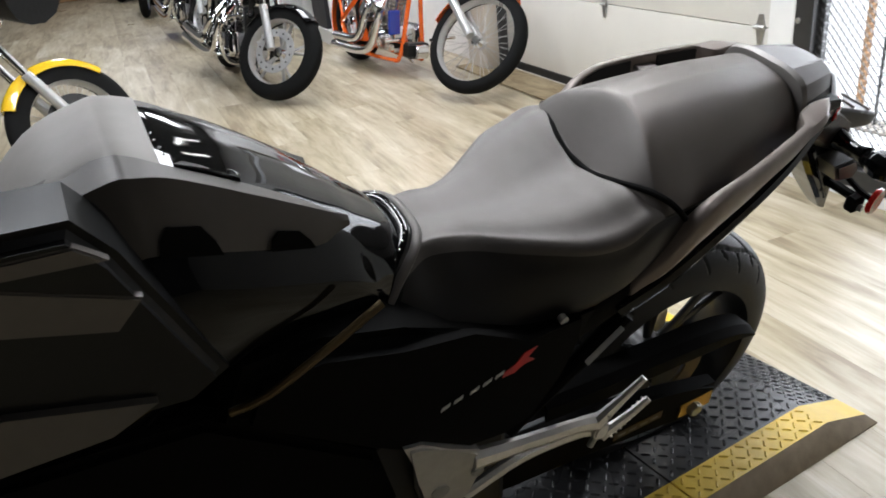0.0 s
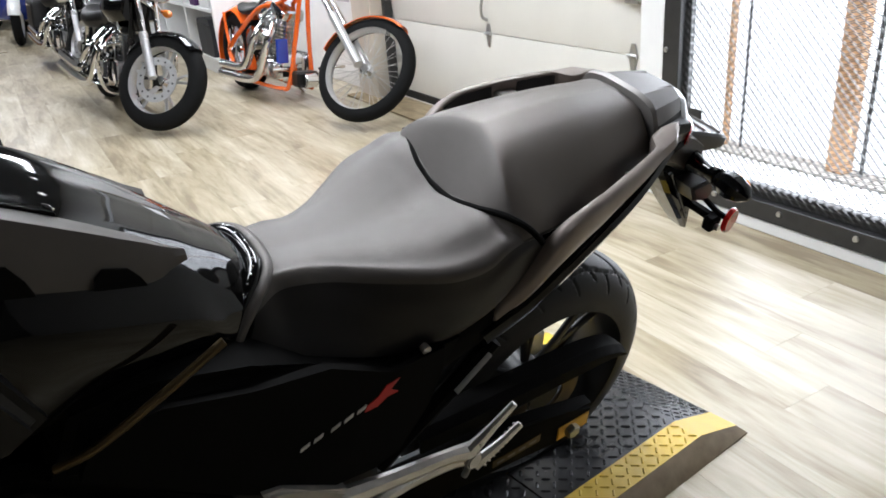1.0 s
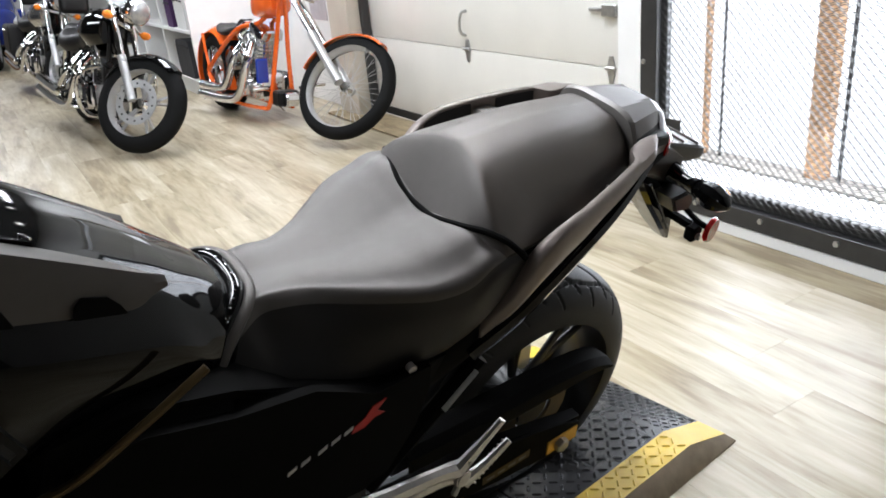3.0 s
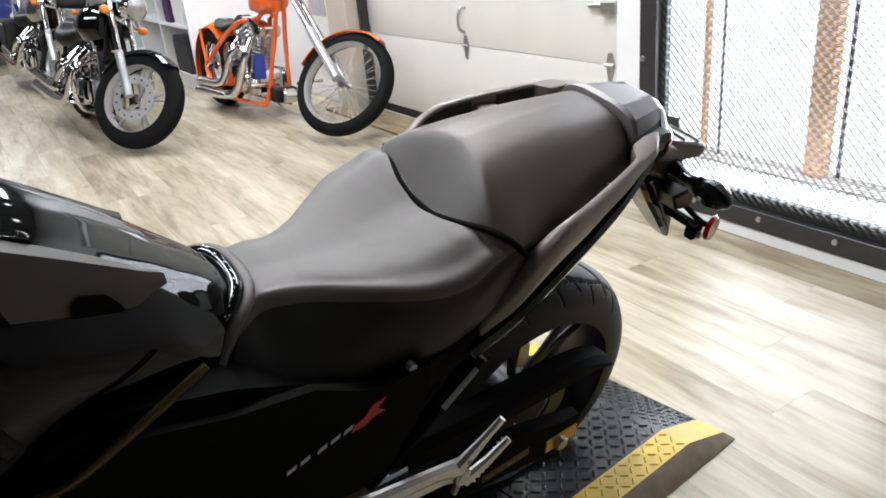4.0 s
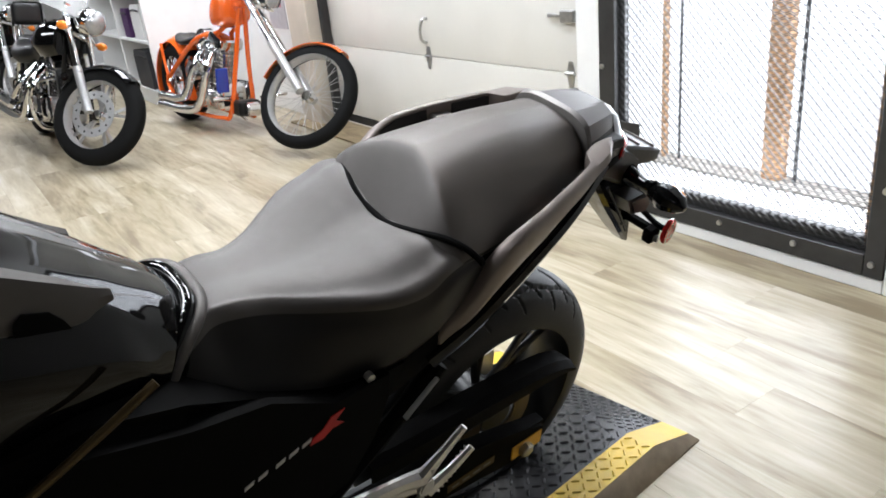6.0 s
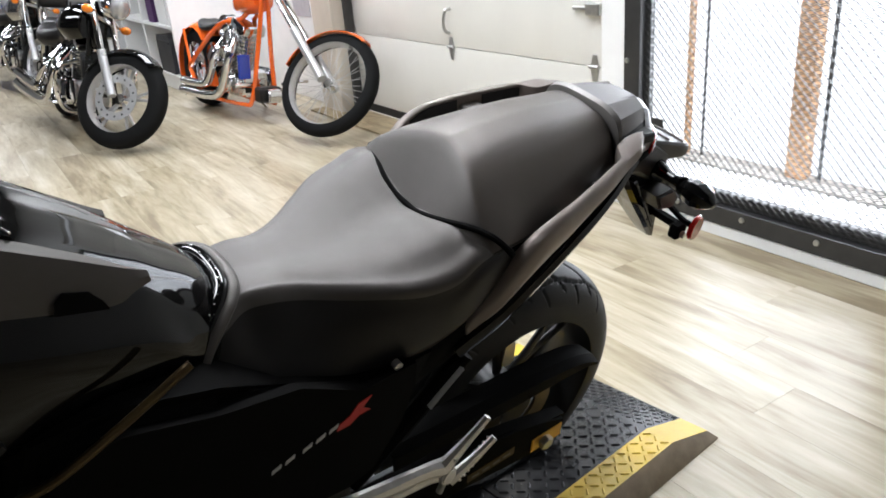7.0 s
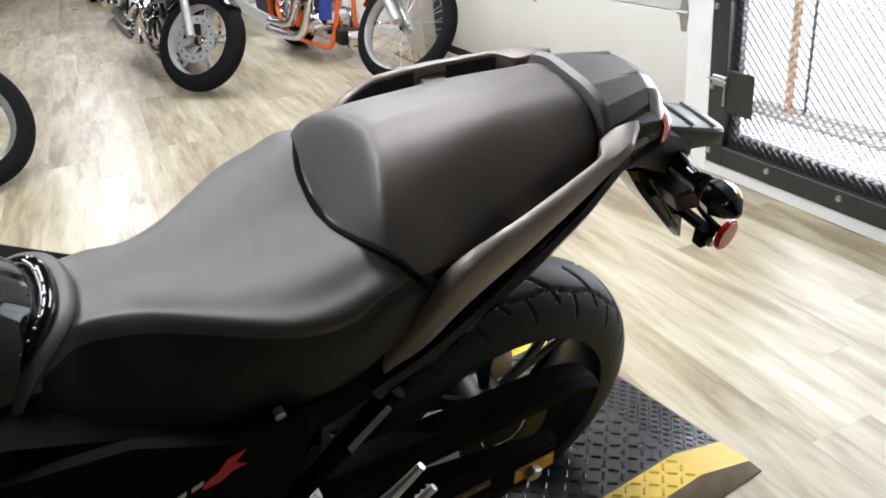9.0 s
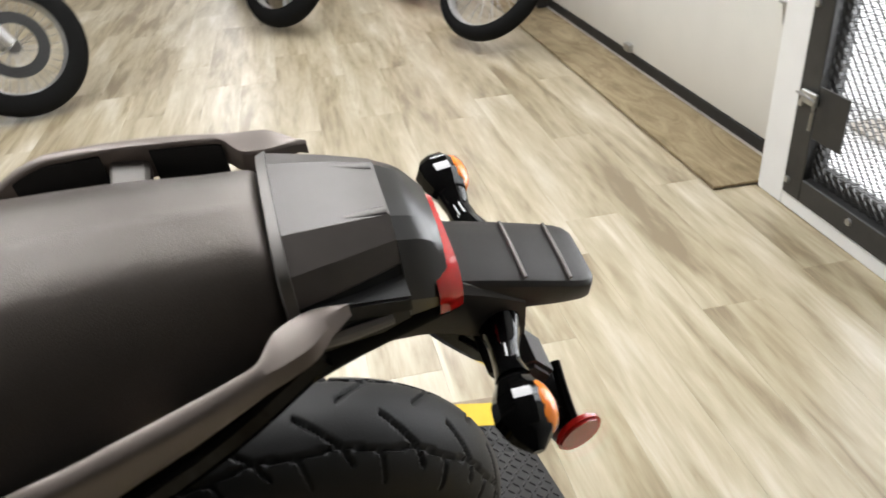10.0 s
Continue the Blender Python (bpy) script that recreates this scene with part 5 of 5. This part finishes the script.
    part("filler_cap", cyl((0, -.02, .15), (0, -.02, .175), .03, n=16, bevel=.004), M["chrome"], tank)
    part("seat", saddle(.36, .26, .05, .05), M["leather"], ob, "black leather solo seat", m=pose(.28, 0, .655, 6, 0, -90))
    twin(ob, .66, .33, -1, M["chrome"], 1.36)
    part("oil_tank", cyl((.34, -.11, .43), (.34, .11, .43), .095, n=24, bevel=.02), M["chrome"], ob, "chrome oil tank")
    part("battery_box", box((.16, -.10, .18), (.30, .10, .44), .02, 2), M["orange"], ob, "orange side box")
    part("oil_filter", cyl((1.12, -.05, .19), (1.12, .05, .19), .05, n=18, bevel=.008), M["chrome"], ob)
    part("regulator", box((.99, -.085, .14), (1.10, .085, .25), .015), M["engine"], ob, "black finned regulator")
    part("primary_cover", box((.30, .10, .16), (.88, .17, .36), .05, 3), M["chrome"], ob, "polished primary cover")
    for z, x0 in ((.135, -.06), (.21, -.02)):
        part("exhaust_pipe", tube([(.80 if z < .2 else .62, -.12, .56), (.84 if z < .2 else .60, -.19, .45), (.70 if z < .2 else .50, -.20, z + .08), (.48 if z < .2 else .36, -.20, z + .01), (x0, -.20, z)], .03, 12, 5, radii=[.026, .028, .031, .036, .038]), M["chrome"], ob, "chrome exhaust pipe")
    part("cloth_flag", box((.93, -.17, .30), (.955, -.08, .47), .006), M["blue"], ob, "small blue tag hanging at the engine")
    part("kick_stand", tube([(.55, .12, .13), (.55, .24, .02)], .012, 8, 0), M["chrome"], ob)
    return ob


def cruiser(name, label, m, paint, tank_paint, screen, bags, steering, spokes="cast"):
    ob = thing(name, label, "motorcycle", m, "row of parked motorcycles")
    WB, RF, RR = 1.68, .328, .315
    axle, neck = (WB, 0, RF), (1.28, 0, .93)
    S = steer(axle, neck, steering)
    road_wheel(ob, "rear_wheel", Matrix.Translation((0, 0, RR)), RR, .17, .20, spokes, M["polished"], 0)
    road_wheel(ob, "front_wheel", S @ Matrix.Translation(axle), RF, .115, .242, spokes, M["alloy"], -1)
    part("front_fender", fender_mesh(RF + .016, .14, 52, 158, drop=.045), paint, ob, "front mudguard", m=S @ Matrix.Translation(axle))
    part("rear_fender", fender_mesh(RR + .035, .22, 30, 185, drop=.05), paint, ob, "rear mudguard", m=Matrix.Translation((0, 0, RR)))
    for s in (1, -1):
        part("fork_slider", tube([(WB - .01, .095 * s, RF), (1.50, .095 * s, .60)], .028, 12, 0), M["alloy"], ob, "bare alloy fork slider", m=S)
        part("fork_tube", tube([(1.505, .095 * s, .59), (1.27, .095 * s, 1.0)], .021, 12, 0), M["chrome"], ob, "chrome fork tube", m=S)
        part("frame_rail", tube([(0, .12 * s, RR), (.25, .12 * s, .52), (.75, .06 * s, .66), (1.24, .03 * s, .86)], .018, 8, 5), M["engine"], ob)
        part("frame_cradle", tube([(0.1, .12 * s, .27), (.45, .13 * s, .16), (.95, .12 * s, .17), (1.12, .09 * s, .40), (1.24, .03 * s, .84)], .018, 8, 5), M["engine"], ob)
        part("shock", tube([(.0, .14 * s, .34), (.16, .14 * s, .60)], .025, 10, 0), M["chrome"], ob)
        part("grip", tube([(1.03, .36 * s, 1.08), (.93, .44 * s, 1.07)], .018, 10, 0), M["rubber"], ob, m=S)
        ind = part("indicator", ball((1.40, .20 * s, .83), .036, (1.1, .8, .8), n=14), M["amber"], ob, "amber front indicator", m=S)
        part("shell", tube([(1.37, .10 * s, .85), (1.37, .17 * s, .83)], .012, 8, 0), M["chrome"], ind)
        part("mirror", ball((1.06, .33 * s, 1.28), .05, (.35, 1.3, .8), n=12), M["chrome"], ob, m=S)
        part("footboard", box((.78, min(.20 * s, .30 * s), .24), (1.02, max(.20 * s, .30 * s), .26), .006), M["chrome"], ob)
        part("crash_bar", tube([(1.10, .06 * s, .55), (1.08, .24 * s, .50), (1.05, .27 * s, .34), (1.02, .22 * s, .20), (.98, .10 * s, .17)], .014, 8, 5), M["chrome"], ob, "chrome crash bar")
    part("fork_yoke", box((1.22, -.13, .97), (1.32, .13, 1.005), .012, 2), M["chrome"], ob, m=S)
    part("handlebar", tube([(1.03, -.36, 1.08), (1.16, -.26, 1.10), (1.24, -.10, 1.02), (1.24, .10, 1.02), (1.16, .26, 1.10), (1.03, .36, 1.08)], .013, 8, 5), M["chrome"], ob, "chrome handlebar", m=S)
    lamp = part("headlight", ball((1.42, 0, .93), .095, (1.0, 1, 1), n=20), M["chrome"], ob, "round chrome headlight", m=S)
    part("lens", ball((1.465, 0, .93), .086, (.7, 1, 1), n=20), M["lamp_lens"], lamp, "clear headlight lens")
    part("lamp_bracket", box((1.34, -.19, .815), (1.37, .19, .845), .006), M["chrome"], ob, m=S)
    if screen:
        rows = []
        for i in range(9):
            t = i / 8
            ww = .27 * (1 - .35 * t ** 2)
            rows.append([(1.36 - .24 * t - .10 * (u * u), ww * u, .93 + .50 * t) for u in np.linspace(-1, 1, 13)] + [(1.355 - .24 * t - .10 * (u * u), ww * u, .93 + .50 * t) for u in np.linspace(1, -1, 13)])
        part("windscreen", skin(rows), M["acrylic"], ob, "clear windscreen", m=S)
        for s in (1, -1):
            part("screen_strut", tube([(1.33, .11 * s, .86), (1.22, .13 * s, 1.20)], .008, 6, 0), M["chrome"], ob, m=S)
    TK = [(-.28, [(0, .02), (.04, .018), (.06, -.02), (.05, -.06)]), (-.12, [(0, .10), (.09, .085), (.14, .0), (.11, -.08)]), (.08, [(0, .125), (.10, .105), (.16, .0), (.12, -.08)]), (.24, [(0, .10), (.07, .085), (.10, .01), (.08, -.06)])]
    tank = part("fuel_tank", loft(TK, 5, 4), tank_paint, ob, "fuel tank", m=pose(.93, 0, .77, 0, 0, -90) @ Matrix.Scale(1.2, 4))
    part("dash", box((-.05, -.15, .10), (.05, .12, .128), .012, 2), M["chrome"], tank)
    part("seat", saddle(.50, .46, .12, .05), M["leather"], ob, "black leather rider seat", m=pose(.46, 0, .72, 3, 0, -90))
    part("pillion", saddle(.32, .24, .07, .01), M["leather"], ob, "black leather pillion seat", m=pose(.12, 0, .77, -2, 0, -90))
    part("backrest", box((-.10, -.11, .86), (-.05, .11, 1.04), .045, 4), M["leather"], ob, "black leather backrest")
    for s in (1, -1):
        part("sissy_bar", tube([(.10, .13 * s, .60), (-.03, .12 * s, .70), (-.12, .10 * s, .95)], .010, 8, 4), M["chrome"], ob)
        part("side_cover", ball((.42, .125 * s, .50), .11, (1, .35, .9), n=14), paint, ob)
    twin(ob, .76, .36, -1, M["alloy"], 1.22)
    for z, x1 in ((.20, -.30), (.29, -.22)):
        part("exhaust_pipe", tube([(.90 if z < .25 else .66, -.12, .60), (.98 if z < .25 else .70, -.25, .48), (.86 if z < .25 else .56, -.28, z + .07), (.5, -.29, z + .02), (x1, -.29, z + .05)], .03, 12, 5, radii=[.024, .028, .032, .044, .046]), M["chrome"], ob, "chrome exhaust pipe")
    part("battery_cover", box((.26, -.14, .34), (.60, .14, .64), .04, 3), M["engine"], ob, "black battery cover")
    part("belt_guard", box((.02, .10, .26), (.70, .15, .38), .03, 2), M["engine"], ob)
    part("primary_cover", box((.48, -.225, .22), (1.00, -.115, .42), .05, 3), M["chrome"], ob, "chrome engine side cover")
    part("steering_shroud", box((1.14, -.05, .62), (1.30, .05, .94), .03, 2), M["gloss"], ob)
    part("radiator", box((1.10, -.11, .28), (1.16, .11, .60), .02, 2), M["engine"], ob, "black radiator")
    part("horn", cyl((1.20, -.07, .55), (1.16, -.07, .55), .028, n=14), M["chrome"], ob)
    part("tail_lamp", ball((-.36, 0, .56), .04, (.7, 1.2, .8), n=12), M["red"], ob, "red tail lamp")
    if bags:
        for s in (1, -1):
            bag = part("saddlebag", box((-.28, min(.14 * s, .32 * s), .36), (.20, max(.14 * s, .32 * s), .66), .05, 3), M["leather"], ob, "black studded leather saddlebag")
            for k in range(5):
                part("stud", ball((-.2 + .08 * k, .322 * s, .60), .009, n=8), M["chrome"], bag)
    return ob


def tourer(m):
    """A faired touring motorcycle in blue and white."""
    ob = thing("touring_motorcycle", "blue and white faired touring motorcycle in the row", "motorcycle", m, "row of parked motorcycles")
    road_wheel(ob, "rear_wheel", Matrix.Translation((0, 0, .31)), .31, .17, .20, "cast", M["polished"], 0)
    road_wheel(ob, "front_wheel", Matrix.Translation((1.6, 0, .31)), .31, .12, .22, "cast", M["alloy"], -1)
    part("front_fender", fender_mesh(.335, .15, 20, 150), M["whitegloss"], ob, m=Matrix.Translation((1.6, 0, .31)))
    part("fairing", loft([(-.30, [(0, 1.05), (.16, 1.0), (.24, .75), (.22, .42)]), (.0, [(0, 1.12), (.20, 1.06), (.30, .80), (.26, .40)]), (.22, [(0, 1.02), (.14, .98), (.22, .82), (.16, .55)]), (.32, [(0, .90), (.06, .88), (.10, .80), (.08, .68)])], 4, 4), M["blue"], ob, "blue front fairing", m=pose(1.22, 0, 0, 0, 0, -90))
    for s in (1, -1):
        part("side_stripe", plate([(.62, .42), (1.30, .42), (1.42, .62), (1.20, .80), (.70, .62)], -.02, .02, .004), M["whitegloss"], ob, "white fairing side", m=pose(0, .285 * s, 0) @ Matrix(((0, 1, 0, 0), (1, 0, 0, 0), (0, 0, 1, 0), (0, 0, 0, 1))))
        part("pannier", box((-.35, min(.12 * s, .34 * s), .42), (.20, max(.12 * s, .34 * s), .72), .06, 3), M["blue"], ob, "blue hard pannier")
    part("lower_fairing", loft([(-.20, [(0, .80), (.20, .78), (.285, .62), (.24, .30)]), (.05, [(0, .82), (.22, .80), (.315, .66), (.26, .30)]), (.24, [(0, .82), (.16, .80), (.235, .72), (.16, .46)]), (.335, [(0, .80), (.07, .79), (.11, .74), (.08, .64)])], 4, 4), M["blue"], ob, "blue lower fairing", m=pose(1.22, 0, 0, 0, 0, -90))
    part("screen", box((1.10, -.20, 1.10), (1.13, .20, 1.38), .01), M["blue"], ob, "dark blue tinted screen")
    part("headlight", ball((1.50, 0, .85), .09, (.7, 1.7, .6), n=16), M["lamp_lens"], ob, "wide clear headlight")
    part("body", box((.1, -.15, .25), (1.0, .15, .70), .06, 3), M["engine"], ob)
    part("seat", saddle(.75, .34, .10, .06), M["leather"], ob, m=pose(.35, 0, .80, 0, 0, -90))
    part("top_box", box((-.48, -.24, .80), (-.08, .24, 1.10), .06, 3), M["blue"], ob, "blue top box")
    return ob


chopper()
cruiser("cruiser", "black cruiser motorcycle with windscreen and chrome forks", pose(-6.42, 1.47, 0, -8, 0, 4.0), M["gloss"], M["gloss"], True, False, 44)
cruiser("cruiser", "black cruiser motorcycle with silver tank and studded saddlebags", pose(-9.20, 1.40, 0, -8, 0, 2.5), M["gloss"], M["polished"], True, True, 25)
tourer(pose(-13.0, 1.28, 0, -6, 0, -8))
cruiser("cruiser", "black cruiser motorcycle with saddlebags at the row's far end", pose(-16.1, 0.86, 0, -8, 0, 0), M["gloss"], M["gloss"], False, True, 20)
# across the aisle, its front wheel to the aisle
cruiser("standard_motorcycle", "motorcycle with yellow mudguard and wire wheels across the aisle", pose(-3.50, -1.34, 0, -7, 0, 94), M["yellow"], M["yellow"], False, False, 24, "wire")

# ---- white bookcase beside the chopper ----
SX0, SX1, SY0, SY1, SH = -9.6, -6.38, 2.445, 3.145, 2.25
case = thing("bookcase", "white built-in bookcase against the wall", "bookcase")
part("end_panel", box((SX1 - .04, SY0, 0), (SX1, SY1, SH), .004), M["white"], case)
part("end_panel", box((SX0, SY0, 0), (SX0 + .04, SY1, SH), .004), M["white"], case)
part("back_panel", box((SX0 + .041, SY1 - .02, .1), (SX1 - .041, SY1 - .002, SH - .03), 0), M["white"], case)
part("plinth", box((SX0 + .041, SY0 + .02, 0), (SX1 - .041, SY1 - .021, .12), .003), M["white"], case)
for z in (.12, .56, .98, 1.40, 1.82, SH - .03):
    part("shelf", box((SX0 + .041, SY0 + .005, z), (SX1 - .041, SY1 - .021, z + .028), .003), M["white"], case)
for x in (-7.5, -8.55):
    part("divider", box((x - .02, SY0 + .006, .149), (x + .02, SY1 - .022, SH - .031), .003), M["white"], case)


def bag(x, y, z, w, d, h, material, label):
    ob = thing("storage_bin", label, "bin", Matrix.Translation((x, y, z)))
    part("body", loft([(-d / 2, [(0, h), (w * .30, h), (w * .46, h * .9), (w * .5, h * .4), (w * .46, 0)]), (d / 2, [(0, h * .94), (w * .30, h * .94), (w * .46, h * .85), (w * .5, h * .4), (w * .46, 0)])], 4, 3), material, ob)
    part("rim", tube([(-w * .42, -d / 2 - .004, h * .82), (0, -d / 2 - .008, h * .86), (w * .42, -d / 2 - .004, h * .82)], .008, 6, 4), M["rubber"], ob)


bag(-6.88, 2.66, .149, .50, .40, .34, M["darkbox"], "dark grey ribbed bin on the bottom shelf")
bag(-7.18, 2.62, .589, .22, .30, .26, M["plum"], "plum cloth bag on the white shelf")
bag(-6.75, 2.64, .589, .34, .34, .30, M["white"], "white carton standing on the shelf")
bag(-7.00, 2.62, 1.009, .42, .30, .06, M["counter"], "brown flat box lying on the shelf")
helmet_stand = thing("wire_stand", "black wire display stand on the shelf", "stand", Matrix.Translation((-7.0, 2.60, 1.070)))
part("hoop", tube([(-.16, 0, .0), (-.18, 0, .14), (-.05, .02, .12), (.0, 0, .0)], .008, 8, 5), M["rubber"], helmet_stand)
part("upright", tube([(.10, 0, 0), (.14, 0, .14), (.12, .02, .28)], .018, 8, 4), M["rubber"], helmet_stand)
desk = thing("service_counter", "brown wooden counter at the room's far end", "counter", Matrix.Translation((-16.2, 0.6, 0)))
part("front", box((-.5, -1.8, 0), (.0, 0.2, 1.0), .01), M["counter"], desk)
part("worktop", box((-.55, -1.85, 1.0), (.05, 0.25, 1.04), .008), M["counter"], desk)
pst = thing("poster", "grey and pink printed poster on the wall", "poster", Matrix.Translation((-5.15, 3.147, 1.05)))
part("sheet", box((-.16, -.004, -.40), (.16, .0, .45), .001), mat("poster_paper", (.42, .40, .42), .5), pst)
for k, c in enumerate(((.55, .12, .15), (.25, .25, .28), (.55, .50, .52), (.45, .15, .2))):
    part("print_bar", box((-.12, -.006, .30 - .18 * k), (.10, -.0045, .38 - .18 * k), 0), mat("poster_ink", c, .5), pst)

# ---- floor planks, last ----
floor = tagged(new("floor"), "pale weathered oak vinyl plank floor", "floor", kind="structure")
PW, PL = 0.178, 1.22
plank_me = finish(box((0.0001, 0.0001, -0.006), (PL - 0.0001, PW - 0.0001, 0.0), 0.0004), 0)
plank_me.materials.append(M["plank"])
rng = random.Random(7)
near, verts, faces = 0, [], []
for j in range(int((3.28 - Y_SOUTH) / PW) + 1):
    y = 3.2845 - PW * (j + 1)
    x = X_WEST - rng.random() * PL
    while x < X_EAST:
        inside = -5.6 < x < 0.6 and -0.9 < y < 3.3
        if inside and near < 300:
            near += 1
            part("plank", plank_me, None, floor, m=Matrix.Translation((x, y, 0)))
        else:
            b = len(verts)
            x0, x1, y0, y1, e = max(x, X_WEST) + 0.0001, min(x + PL, X_EAST) - 0.0001, y + 0.0001, y + PW - 0.0001, 0.0004
            verts += [(x0, y0, -0.006), (x1, y0, -0.006), (x1, y1, -0.006), (x0, y1, -0.006), (x0 + e, y0 + e, 0), (x1 - e, y0 + e, 0), (x1 - e, y1 - e, 0), (x0 + e, y1 - e, 0)]
            faces += [(b + 4, b + 5, b + 6, b + 7), (b, b + 1, b + 5, b + 4), (b + 1, b + 2, b + 6, b + 5), (b + 2, b + 3, b + 7, b + 6), (b + 3, b, b + 4, b + 7)]
        x += PL
me = bpy.data.meshes.new("mesh")
me.from_pydata(verts, [], faces)
me.update()
tagged(part("far_planks", me, M["plank"], floor), kind="stuff")
